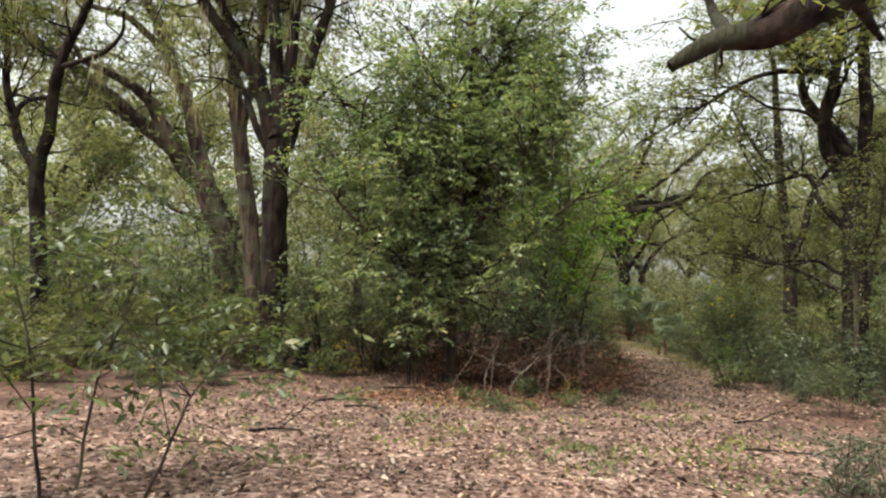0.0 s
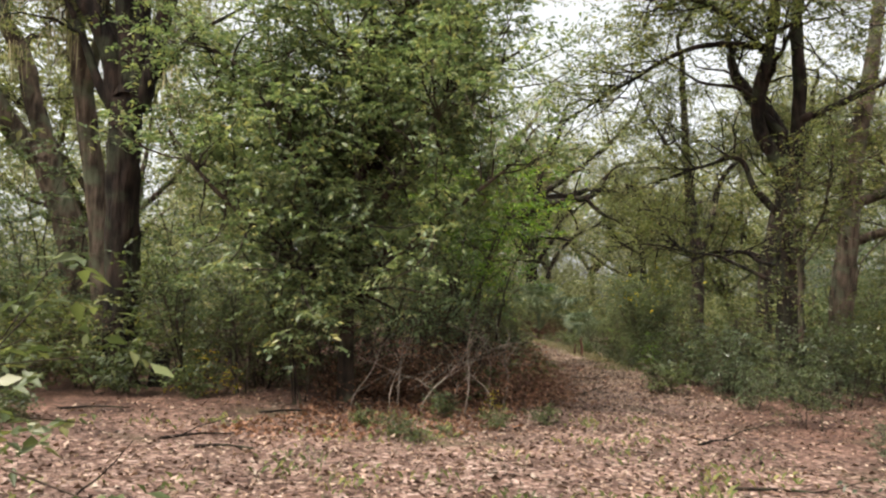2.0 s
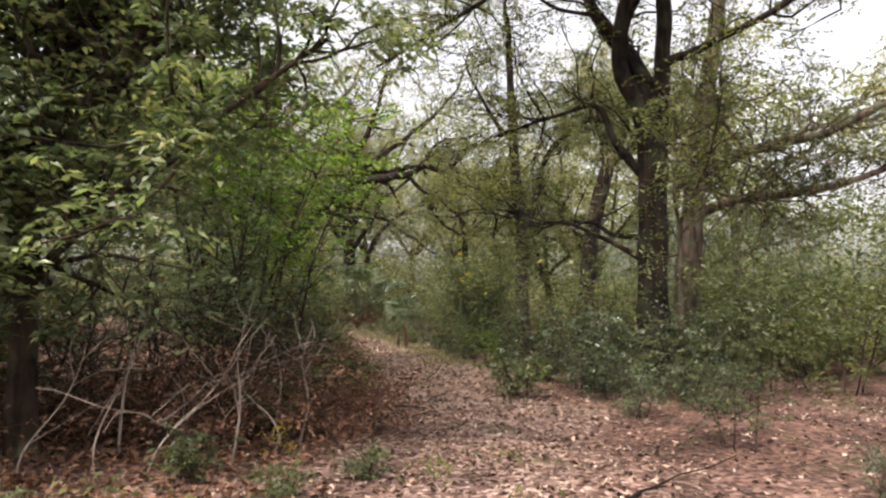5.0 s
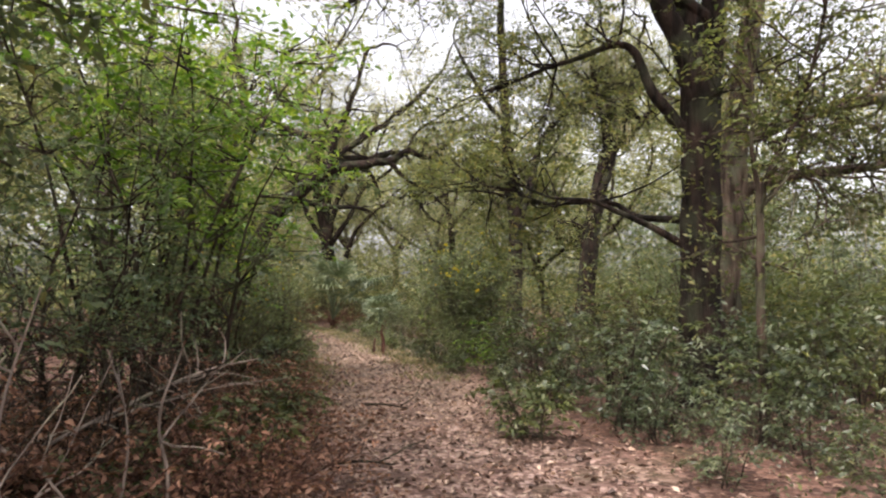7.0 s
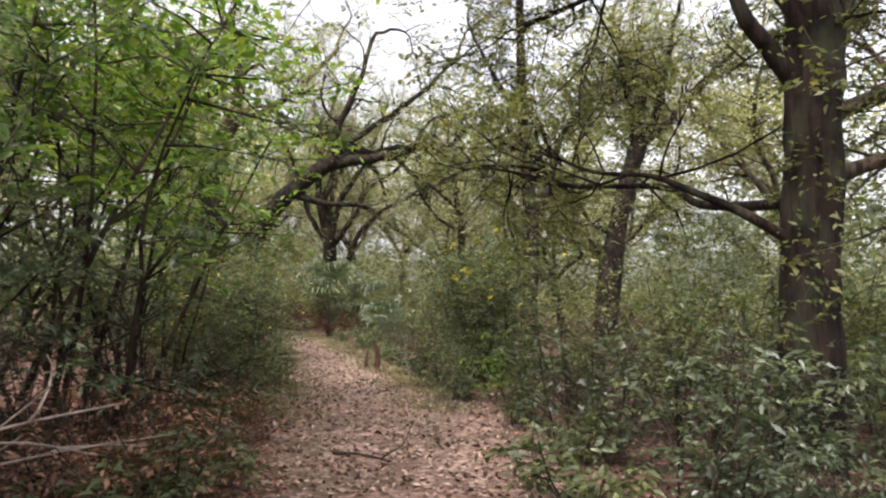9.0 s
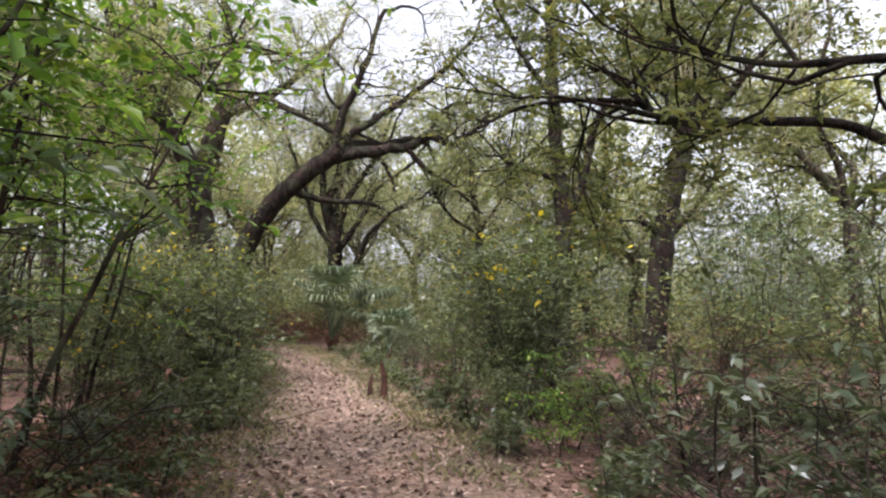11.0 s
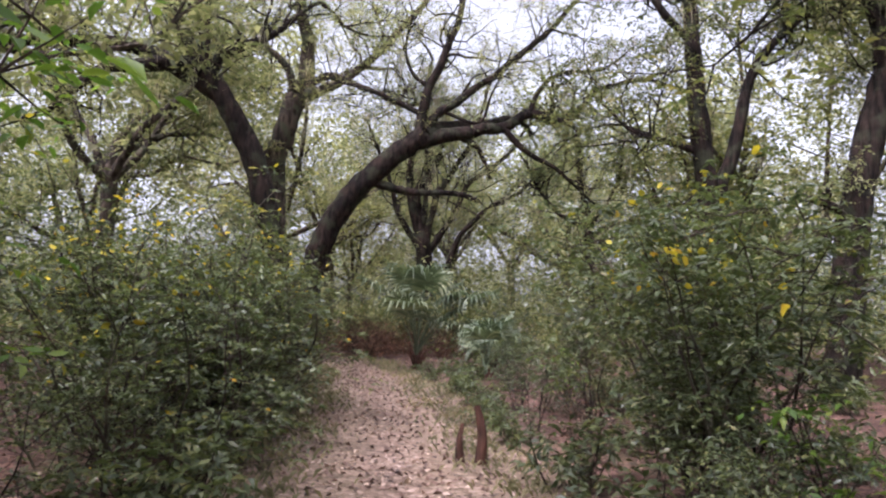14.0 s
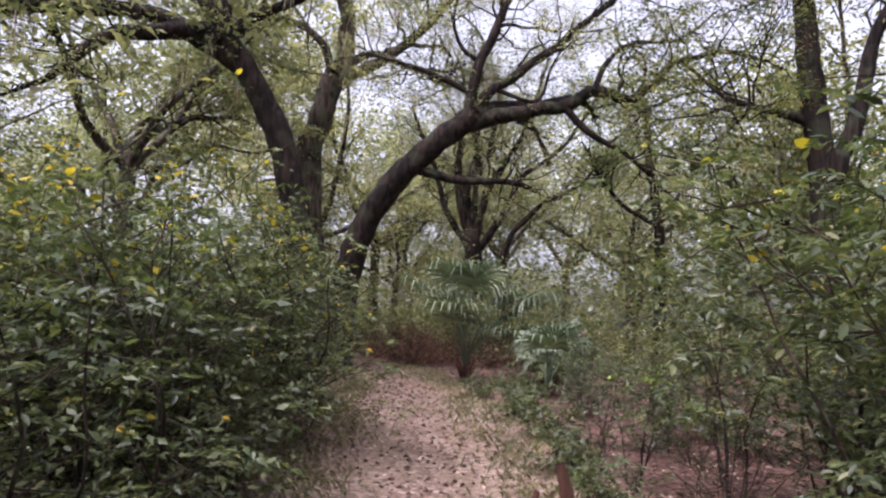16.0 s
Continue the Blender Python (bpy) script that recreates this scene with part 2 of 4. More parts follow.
def sprays(rng, centres, per, spread, squash=0.55):
    """Points of leaf sprays scattered round each centre."""
    c = np.repeat(np.asarray(centres), per, axis=0)
    d = rng.normal(size=c.shape)
    d = unit(d) * (rng.uniform(0, 1, (len(c), 1)) ** 0.5) * spread
    d[:, 2] *= squash
    return c + d


def shoots(rng, centres, per, spread, rise=0.25):
    """Leaves set left and right along short shoots that fan out from each centre: points and directions."""
    k = 2 if per > 7 else 1
    each = max(2, round(per / k))
    c = np.repeat(np.asarray(centres, dtype=float), k, axis=0)
    way = rng.normal(size=c.shape)
    way[:, 2] = way[:, 2] * rise + 0.08
    way = unit(way)
    side = unit(np.cross(way, np.array((0, 0, 1.0))) + rng.normal(size=c.shape) * 0.2)
    ln = spread * rng.uniform(0.7, 1.7, len(c))
    start = c - way * (ln * 0.35)[:, None] + rng.normal(size=c.shape) * spread * np.array((0.3, 0.3, 0.2))
    s = np.tile(np.linspace(0.05, 1.0, each), len(c)) + rng.normal(size=len(c) * each) * 0.06
    sign = np.where(np.arange(len(c) * each) % 2, 1.0, -1.0)
    way, side, start, ln = (np.repeat(q, each, axis=0) for q in (way, side, start, ln))
    pts = start + way * (ln * s)[:, None]
    pts[:, 2] -= 0.25 * ln * s * s
    ways = way * 0.55 + side * (sign * np.clip(1.15 - s * 0.7, 0.2, 1))[:, None] + np.array((0, 0, -0.22))
    return pts, unit(ways)


def moss_strands(rng, centres, per, length):
    """Hanging grey strands: narrow ribbons that thin out towards the tip."""
    c = np.repeat(np.asarray(centres), per, axis=0)
    c = c + rng.normal(size=c.shape) * np.array((0.1, 0.1, 0.06))
    n = len(c)
    ln = length * rng.uniform(0.1, 1.2, n)[:, None] ** 1.5
    a = rng.uniform(0, math.pi, n)
    s = np.stack([np.cos(a), np.sin(a), np.zeros(n)], axis=1) * rng.uniform(0.004, 0.011, n)[:, None]
    down = np.array((0, 0, -1.0))
    j = rng.normal(size=(n, 3)) * np.array((0.07, 0.07, 0.0))
    mid, tip = c + down * ln * 0.5 + j * ln, c + down * ln + 2 * j * ln
    v = np.stack([c - s * 0.6, c + s * 0.6, mid + s, mid - s, tip], axis=1).reshape(-1, 3)
    o = np.arange(n)[:, None] * 5
    return v, np.concatenate([o + np.array([q]) for q in ((0, 1, 2), (0, 2, 3), (3, 2, 4))])


def crooked(rng, start, way, length, steps, kink=0.35, lift=0.05):
    """A crooked twig line."""
    p, out, w = np.array(start, dtype=float), [], np.array(way, dtype=float)
    out.append(p.copy())
    for _ in range(steps):
        w = w + rng.normal(size=3) * kink
        w[2] += lift
        w = w / (np.linalg.norm(w) + 1e-9)
        p = p + w * length / steps
        out.append(p.copy())
    return np.array(out)


class Plant:
    """A tree: limbs one by one, then twigs, leaves and moss grown on them."""

    def __init__(self, name, label, category="tree", group=""):
        self.args, self.root, self.lines = (name, label, category, group), None, []
        self.bare = {}

    def limb(self, kind, pts, r0, r1, bare=0.0):
        self.lines.append((kind, curve_points(pts, 6 if len(pts) < 6 else 5), r0, r1))
        self.bare[len(self.lines) - 1] = bare

    def build(self, bark, rng, twigs=120, reach=1.8, leaf=None, per=50, size=0.09, spread=0.5, moss=0, moss_len=0.7, low=0.25, lift=0.05, fine=False, floor=1.6, simple=False, trunk_low=0.55, boughs=0):
        name, label, category, group = self.args
        x, y, _ = self.lines[0][1][0]
        self.root = base_of(name, x, y, 0.0, label, category, group)
        shift = np.array((x, y, 0.0))
        for line, r0 in [(ln, a) for k, ln, a, b in self.lines if k != "trunk" and a > 0.07]:
            for i in range(3, len(line)):
                q = line[i] * 0.9 + 7.0
                line[i] += r0 * 0.55 * np.array((noise.noise(q), noise.noise(q + 31.0), noise.noise(q + 67.0)))
        heavy = [i for i, (k, ln, a, b) in enumerate(self.lines) if k == "limb" and a > 0.1]
        for _ in range(boughs if heavy else 0):
            i = heavy[rng.integers(len(heavy))]
            k, line, r0, r1 = self.lines[i]
            s = rng.uniform(max(0.35, self.bare[i] * 0.8), 1.0)
            at = min(int(s * (len(line) - 1)), len(line) - 2)
            r = min(0.5 * (r0 + (r1 - r0) * s), 0.1) * rng.uniform(0.55, 0.95)
            way = unit(unit(line[at + 1] - line[at]) * 0.8 + unit(rng.normal(size=3)) * 0.9 + np.array((0, 0, 0.25)))
            self.lines.append(("bough", crooked(rng, line[at], way, 1.2 + r * 32 * rng.uniform(0.7, 1.2), 11, 0.36, 0.03), r, 0.012))
        for kind, line, r0, r1 in self.lines:
            kind = "limb" if kind == "bough" else kind
            big = kind == "trunk"
            v, f = tube(line - shift, r0, r1, 14 if big else 9, 0.2 if big else 0.13, 0.9, 0.45 if big else 0)
            part(kind, raw_mesh(kind, v, f, bark, True), self.root)
        for kind, line, r0, r1 in list(self.lines):
            if kind in ("trunk", "limb") and r1 >= 0.045:
                more = crooked(rng, line[-1], unit(line[-1] - line[-3]), 2.0 + r1 * 14, 9, 0.33, 0.0)
                self.lines.append(("bough", more, r1, 0.015))
                v, f = tube(more - shift, r1, 0.015, 8, 0.1)
                part("limb", raw_mesh("limb", v, f, bark, True), self.root)
        wood, tips, hang = [], [], []
        weight = np.array([np.linalg.norm(np.diff(ln, axis=0), axis=1).sum() * (0.35 if k == "trunk" else 1) for k, ln, a, b in self.lines])
        picks = rng.choice(len(self.lines), twigs, p=weight / weight.sum())
        for i in picks:
            kind, line, r0, r1 = self.lines[i]
            s = rng.uniform(max(self.bare.get(i, 0.0), trunk_low if kind == "trunk" else low), 1.0)
            at = int(s * (len(line) - 1))
            tan = unit(line[min(at + 1, len(line) - 1)] - line[max(at - 1, 0)])
            way = unit(tan * 0.5 + unit(rng.normal(size=3)) * 0.9 + np.array((0, 0, 0.15)))
            start = line[at] - shift
            if start[2] < floor:
                continue
            ln = reach * rng.uniform(0.5, 1.3)
            tw = crooked(rng, start, way, ln, 6, 0.3, lift)
            tip = tw[6] + shift
            if tip[2] < 3.4 and off_path(tip[:1], tip[1:2])[0] < 1.5:
                continue
            r = min(0.035, (r0 + (r1 - r0) * s) * 0.5) * rng.uniform(0.6, 1.1) + 0.006
            wood.append(tube(tw[::3] if simple else tw, r, 0.006, 3 if simple else 4))
            tips += [tw[3] + rng.normal(size=3) * 0.1, tw[5], tw[6]]
            for _ in range(3):
                q = tw[rng.integers(2, 6)]
                sub = crooked(rng, q, unit(way + rng.normal(size=3) * 0.9), ln * rng.uniform(0.3, 0.55), 4, 0.35, lift)
                wood.append(tube(sub[::2], r * 0.45, 0.004, 3)) if not simple else None
                tips += [sub[2], sub[4]]
        if wood:
            tagged(part("branchwork", raw_mesh("branchwork", *joined(wood), bark, True), self.root), kind="stuff")
        if leaf and per:
            pts, ways = shoots(rng, tips, per, spread)
            at = pts + shift
            clear = (off_path(at[:, 0], at[:, 1]) > 1.5) | (at[:, 2] > 3.4)
            part("crown", raw_mesh("crown", *leaf_cloud(pts[clear], size, rng, up=0.68, fine=fine, ways=ways[clear]), leaf), self.root)
        if moss:
            src = np.vstack([ln[len(ln) // 4:] - shift for k, ln, a, b in self.lines if k != "trunk"] + [np.array(tips)])
            src = src[src[:, 2] > 2.2]
            c = src[rng.integers(0, len(src), moss)]
            part("hanging_moss", raw_mesh("hanging_moss", *moss_strands(rng, c, 24, moss_len), MOSS), self.root, "grey strands of hanging moss")["kind"] = "stuff"
        return self.root


# ---- ground ----
LINE = np.array(((0.0, -30.0), (0.1, -4.0), (0.3, 3.0), (1.6, 7.0), (3.4, 10.5), (4.7, 14.0), (5.9, 17.4), (6.6, 20.7), (7.3, 24.5), (7.9, 28.0), (8.4, 32.0), (8.8, 37.0), (8.7, 42.0), (7.2, 47.0), (3.0, 52.0), (-4.0, 56.0)))


def off_path(x, y):
    """Distance from the middle of the footpath, for arrays."""
    x, y = np.asarray(x, dtype=float), np.asarray(y, dtype=float)
    best = np.full(x.shape, 1e9)
    for (ax, ay), (bx, by) in zip(LINE[:-1], LINE[1:]):
        dx, dy = bx - ax, by - ay
        s = np.clip(((x - ax) * dx + (y - ay) * dy) / (dx * dx + dy * dy), 0, 1)
        best = np.minimum(best, np.hypot(x - ax - s * dx, y - ay - s * dy))
    return best


def height(x, y):
    """The lie of the land: a worn path, soft hummocks beside it."""
    d = off_path(x, y)
    away = np.clip((d - 1.2) / 4, 0, 1)
    return 0.012 * np.sin(1.7 * x + 0.6 * y) + 0.01 * np.sin(2.3 * y - 0.8 * x) + away * (0.05 + 0.06 * np.sin(0.5 * x + 1.0) * np.sin(0.43 * y))


def clearing(x, y):
    """1 in the open leaf-strewn glade where the walk begins."""
    return np.clip(1.3 - np.hypot((np.asarray(x) - 0.5) / 6.0, (np.asarray(y) - 5.5) / 6.2), 0, 1)


u = np.linspace(-1, 1, 210)
warp = 24 * u + 420 * u ** 7
gx, gy = np.meshgrid(5 + warp, 16 + warp, indexing="ij")
gv = np.stack([gx, gy, height(gx, gy)], axis=-1).reshape(-1, 3)
gi, gj = np.meshgrid(np.arange(209), np.arange(209), indexing="ij")
gf = np.stack([gi * 210 + gj, (gi + 1) * 210 + gj, (gi + 1) * 210 + gj + 1, gi * 210 + gj + 1], axis=-1).reshape(-1, 4)
ground_me = raw_mesh("ground", gv, gf, GROUND, True)
d = off_path(gv[:, 0], gv[:, 1])
wob = 0.35 * np.sin(gv[:, 1] * 1.3) + 0.25 * np.sin(gv[:, 0] * 2.1 + gv[:, 1] * 0.7)
trod = np.clip(1.9 - (d + wob) * 0.9, 0, 1)
trod = np.maximum(trod, np.clip(clearing(gv[:, 0], gv[:, 1]) * 1.6, 0, 1))
straw = np.clip((gv[:, 1] - 14) / 9, 0, 1) * np.clip(1.5 - 1.1 * np.abs(d - 0.9), 0, 1) * 0.45
ground_me.attributes.new("trod", "FLOAT", "POINT").data.foreach_set("value", trod.astype(np.float32))
ground_me.attributes.new("straw", "FLOAT", "POINT").data.foreach_set("value", straw.astype(np.float32))
tagged(new("ground", ground_me), "brown leaf-littered forest floor with a worn footpath", "ground", kind="structure")

rng = np.random.default_rng(3)
lx, ly = rng.uniform(-10, 16, 260000), rng.uniform(1.5, 46, 260000)
ld = off_path(lx, ly)
keep = np.maximum(np.clip(1.7 - 0.6 * ld, 0, 1), np.clip(clearing(lx, ly) * 1.3, 0, 1))
keep = np.maximum(keep, 0.32 * (ld < 7)) * np.where(ly > 24, 0.5, 1.0)
ok = rng.uniform(0, 1, len(lx)) < keep
lp = np.stack([lx[ok], ly[ok], height(lx[ok], ly[ok]) + rng.uniform(0.004, 0.02, ok.sum())], axis=1)
tagged(new("leaf_litter", raw_mesh("leaf_litter", *leaf_cloud(lp, 0.074, rng, up=0.8, aspect=0.5, curl=0.4, flat=0.35), LITTER)), "fallen tan and brown oak leaves covering the path", "leaf litter", kind="stuff")

dx, dy = rng.uniform(-3, 5, 26000), rng.uniform(10.5, 24, 26000)
dd = off_path(dx, dy)
left = dx < np.interp(dy, LINE[:, 1], LINE[:, 0])
ok = left & (dd > 1.1) & (dd < 4.5) & (rng.uniform(0, 1, len(dx)) < np.clip((dd - 0.9) / 1.2, 0, 1) * 0.8)
dp = np.stack([dx[ok], dy[ok], height(dx[ok], dy[ok]) + rng.uniform(0.004, 0.06, ok.sum())], axis=1)
tagged(new("dead_leaves", raw_mesh("dead_leaves", *leaf_cloud(dp, 0.085, rng, up=0.7, aspect=0.5, curl=0.5, flat=0.5), DRY_LEAF)), "curled reddish-brown dead leaves under the brush", "leaf litter", kind="stuff")

# ---- oaks and other trees ----

main_oak = Plant("oak_tree", "dark-barked oak forking into two crooked stems beside the path", "tree", "")
main_oak.limb("trunk", [(9.93, 15.90, -0.15), (9.81, 15.82, 1.28), (9.72, 15.71, 2.88), (9.67, 15.60, 4.37)], 0.31, 0.26)
main_oak.limb("limb", [(9.67, 15.63, 4.02), (9.38, 15.66, 4.93), (9.08, 15.71, 5.79), (8.91, 15.48, 6.68), (9.02, 15.25, 7.53), (9.07, 15.12, 8.76), (8.20, 14.84, 9.76)], 0.175, 0.1, 0.85)
main_oak.limb("limb", [(9.71, 15.61, 4.14), (9.77, 15.50, 5.05), (9.82, 15.45, 6.58), (9.80, 15.46, 7.77), (9.98, 15.44, 9.63), (10.67, 15.42, 11.70)], 0.185, 0.1, 0.8)
main_oak.limb("limb", [(9.08, 15.66, 6.30), (8.43, 15.56, 6.65), (7.75, 15.92, 6.86), (7.27, 16.69, 7.59), (6.63, 17.56, 7.78)], 0.055, 0.015)
main_oak.limb("limb", [(9.16, 15.53, 7.44), (8.08, 15.05, 7.94), (6.85, 14.85, 8.23), (5.82, 14.63, 7.97)], 0.09, 0.02)
main_oak.limb("limb", [(9.02, 15.25, 7.53), (7.9, 16.5, 7.9), (6.9, 18.3, 7.5), (5.8, 20.6, 7.0)], 0.085, 0.03)
main_oak.limb("limb", [(9.73, 15.48, 5.51), (9.45, 15.56, 5.74), (9.11, 15.66, 6.19)], 0.1, 0.08)
main_oak.limb("limb", [(9.82, 15.40, 5.97), (10.43, 14.81, 6.27), (11.26, 13.68, 6.83), (11.83, 12.53, 7.59)], 0.1, 0.03)
main_oak.limb("limb", [(9.52, 15.85, 2.32), (9.17, 16.09, 2.58), (8.89, 16.42, 2.80), (8.65, 16.83, 3.02), (8.32, 17.41, 3.13), (8.08, 18.13, 3.48)], 0.06, 0.015)
main_oak.limb("limb", [(9.48, 15.72, 3.91), (8.98, 15.86, 4.47), (8.80, 16.19, 5.21), (8.36, 16.90, 5.16), (7.57, 17.99, 4.89)], 0.1, 0.02)
main_oak.limb("limb", [(9.76, 15.80, 2.70), (10.30, 17.00, 2.85), (10.52, 17.99, 3.02), (10.38, 18.45, 3.30), (9.66, 18.75, 3.30), (9.09, 19.09, 3.31), (8.94, 19.46, 3.56), (8.70, 19.87, 3.68), (8.27, 20.47, 3.72), (7.94, 21.07, 3.55)], 0.07, 0.015)

rear_oak = Plant("oak_tree", "pale grey oak with long mossy horizontal limbs behind the dark oak", "tree", "")
rear_oak.limb("trunk", [(13.21, 18.56, -0.15), (13.15, 18.39, 2.27), (13.25, 18.22, 3.73), (13.23, 18.11, 5.04), (13.37, 17.92, 6.50), (13.88, 17.96, 8.71), (14.49, 18.10, 11.74)], 0.34, 0.14)
rear_oak.limb("limb", [(13.26, 18.19, 4.58), (13.72, 17.96, 4.89), (14.01, 17.48, 5.07), (14.52, 16.91, 5.18), (14.97, 16.25, 5.35), (16.09, 15.13, 5.99)], 0.16, 0.09)
rear_oak.limb("limb", [(13.30, 18.25, 3.64), (13.94, 17.71, 3.93), (14.46, 17.25, 4.01), (15.43, 16.57, 4.16), (16.96, 15.60, 4.77)], 0.14, 0.07)

slim_tree = Plant("slim_tree", "slender dark double-stemmed tree among the shrubs", "tree", "")
slim_tree.limb("trunk", [(8.59, 13.79, -0.15), (8.54, 13.77, 1.53), (8.52, 13.73, 2.14), (8.48, 13.70, 2.69)], 0.05, 0.04)
slim_tree.limb("limb", [(8.49, 13.71, 2.67), (8.40, 13.71, 3.17), (8.56, 13.81, 3.72), (8.57, 13.86, 4.39)], 0.028, 0.015)
slim_tree.limb("limb", [(8.49, 13.70, 2.68), (8.63, 13.60, 3.07), (8.82, 13.46, 3.58), (8.70, 13.14, 4.12), (8.68, 12.99, 4.64)], 0.032, 0.015)

left_oak = Plant("oak_tree", "large dark oak with four steep stems at the clearing edge", "tree", "")
left_oak.limb("trunk", [(-3.97, 15.03, -0.15), (-3.99, 14.90, 1.94), (-4.03, 14.76, 3.48), (-4.03, 14.62, 5.16)], 0.3, 0.28)
left_oak.limb("limb", [(-4.12, 14.64, 4.90), (-4.56, 14.50, 6.42), (-5.19, 14.41, 7.42), (-5.79, 14.14, 8.20), (-6.36, 13.73, 9.41)], 0.2, 0.1)
left_oak.limb("limb", [(-4.02, 14.64, 4.97), (-4.13, 14.48, 6.83), (-4.26, 14.34, 8.37), (-4.50, 14.46, 10.46)], 0.2, 0.1)
left_oak.limb("limb", [(-3.91, 14.64, 4.97), (-3.81, 14.47, 6.97), (-3.79, 14.54, 8.48), (-3.82, 14.66, 10.61)], 0.18, 0.09)
left_oak.limb("limb", [(-3.81, 14.63, 5.04), (-3.42, 14.48, 6.86), (-2.93, 14.35, 8.43), (-2.34, 14.21, 10.13)], 0.17, 0.08)
left_oak.limb("limb", [(-3.68, 14.59, 5.50), (-3.31, 14.56, 5.96), (-2.82, 14.23, 6.34), (-1.89, 13.71, 6.74)], 0.08, 0.02)
left_oak.limb("limb", [(-4.17, 14.65, 4.83), (-4.59, 14.58, 5.58), (-5.05, 14.79, 6.50), (-5.51, 15.02, 7.32)], 0.11, 0.04)

leaning_oak = Plant("oak_tree", "pale grey oak splitting into two long leaning stems", "tree", "")
leaning_oak.limb("trunk", [(-6.83, 20.71, -0.15), (-7.09, 20.42, 2.89), (-7.79, 20.22, 5.06)], 0.36, 0.33)
leaning_oak.limb("limb", [(-7.54, 20.26, 4.63), (-8.94, 20.11, 6.13), (-10.41, 19.99, 7.33), (-12.01, 19.47, 8.53), (-13.17, 19.00, 9.14), (-14.77, 18.71, 10.03)], 0.25, 0.12)
leaning_oak.limb("limb", [(-7.59, 20.25, 4.72), (-8.36, 20.03, 7.25), (-9.06, 19.87, 8.99), (-9.89, 19.71, 10.72), (-10.67, 19.92, 12.85)], 0.25, 0.14)
leaning_oak.limb("limb", [(-9.12, 20.10, 6.24), (-11.15, 20.38, 7.42), (-12.49, 20.72, 7.94), (-14.07, 20.94, 7.47)], 0.13, 0.04)
leaning_oak.limb("limb", [(-9.06, 19.87, 8.99), (-10.35, 19.76, 10.08), (-11.45, 19.13, 10.28), (-12.77, 18.66, 10.80)], 0.14, 0.06)

grey_oak = Plant("oak_tree", "slender pale grey oak trunk hung with moss", "tree", "")
grey_oak.limb("trunk", [(-5.02, 17.52, -0.15), (-5.26, 17.32, 2.72), (-5.60, 17.13, 4.96), (-5.93, 16.93, 7.20), (-6.39, 17.02, 9.57), (-6.88, 17.11, 12.02)], 0.27, 0.14)
grey_oak.limb("limb", [(-5.71, 17.06, 5.71), (-5.26, 16.41, 7.50), (-4.89, 15.81, 8.75), (-4.76, 15.48, 10.21)], 0.12, 0.05)

edge_oak = Plant("oak_tree", "dark crooked oak with bare twisted branches", "tree", "")
edge_oak.limb("trunk", [(-9.80, 15.99, -0.15), (-10.02, 15.75, 2.80), (-10.13, 15.62, 4.31), (-9.86, 15.53, 5.42), (-9.80, 15.45, 6.38), (-9.54, 15.36, 7.42), (-9.04, 15.27, 8.61), (-8.67, 15.13, 10.28)], 0.2, 0.08)
edge_oak.limb("limb", [(-9.80, 15.46, 6.24), (-10.88, 15.96, 6.14), (-11.26, 16.32, 5.42)], 0.07, 0.02)
edge_oak.limb("limb", [(-9.70, 15.40, 6.94), (-8.46, 14.99, 7.18), (-7.91, 14.77, 7.59), (-7.82, 14.62, 8.08)], 0.07, 0.03)
edge_oak.limb("limb", [(-10.06, 15.64, 4.17), (-11.22, 16.07, 5.94), (-11.73, 16.28, 8.08), (-12.11, 16.30, 10.21)], 0.13, 0.06)

arch_oak = Plant("oak_tree", "dark live oak leaning over the path in an arch", "tree", "")
arch_oak.limb("trunk", [(7.34, 43.12, -0.15), (7.54, 42.79, 2.70), (7.95, 42.53, 4.35), (8.76, 42.21, 5.83), (9.94, 41.85, 7.12), (11.27, 41.49, 8.20)], 0.46, 0.36)
arch_oak.limb("limb", [(10.88, 41.60, 7.83), (12.03, 41.35, 8.20), (12.92, 41.18, 8.31), (14.16, 40.92, 8.69), (15.03, 40.71, 9.12), (16.43, 40.77, 9.00), (17.13, 40.78, 9.65), (18.07, 40.82, 10.55), (20.20, 40.87, 11.14), (22.49, 41.02, 10.69)], 0.3, 0.06)
arch_oak.limb("limb", [(11.10, 41.54, 8.07), (11.23, 41.41, 9.02), (11.42, 41.27, 9.94), (11.86, 41.06, 11.04), (12.24, 40.87, 12.15), (12.58, 40.60, 13.98)], 0.23, 0.1)
arch_oak.limb("limb", [(11.22, 41.50, 8.20), (11.97, 41.26, 9.14), (12.83, 41.03, 9.81), (14.03, 40.70, 10.77), (15.39, 40.31, 12.00), (16.57, 39.94, 13.41)], 0.2, 0.08)
arch_oak.limb("stub", [(12.48, 41.27, 8.24), (13.22, 41.18, 7.83), (13.56, 41.18, 7.26), (13.77, 41.21, 6.67)], 0.13, 0.05)
arch_oak.limb("limb", [(14.07, 40.94, 8.63), (15.02, 40.86, 7.81), (16.04, 40.74, 7.22), (16.98, 40.65, 6.53), (17.94, 40.95, 6.01)], 0.14, 0.03)
arch_oak.limb("stub", [(9.58, 42.00, 6.41), (10.53, 41.85, 6.18), (11.43, 41.70, 6.12), (12.51, 41.50, 6.13), (13.46, 41.36, 5.92)], 0.17, 0.08)
arch_oak.limb("limb", [(11.18, 41.43, 8.93), (9.98, 41.59, 9.42), (8.70, 41.77, 9.86), (7.62, 42.32, 10.27)], 0.12, 0.04)
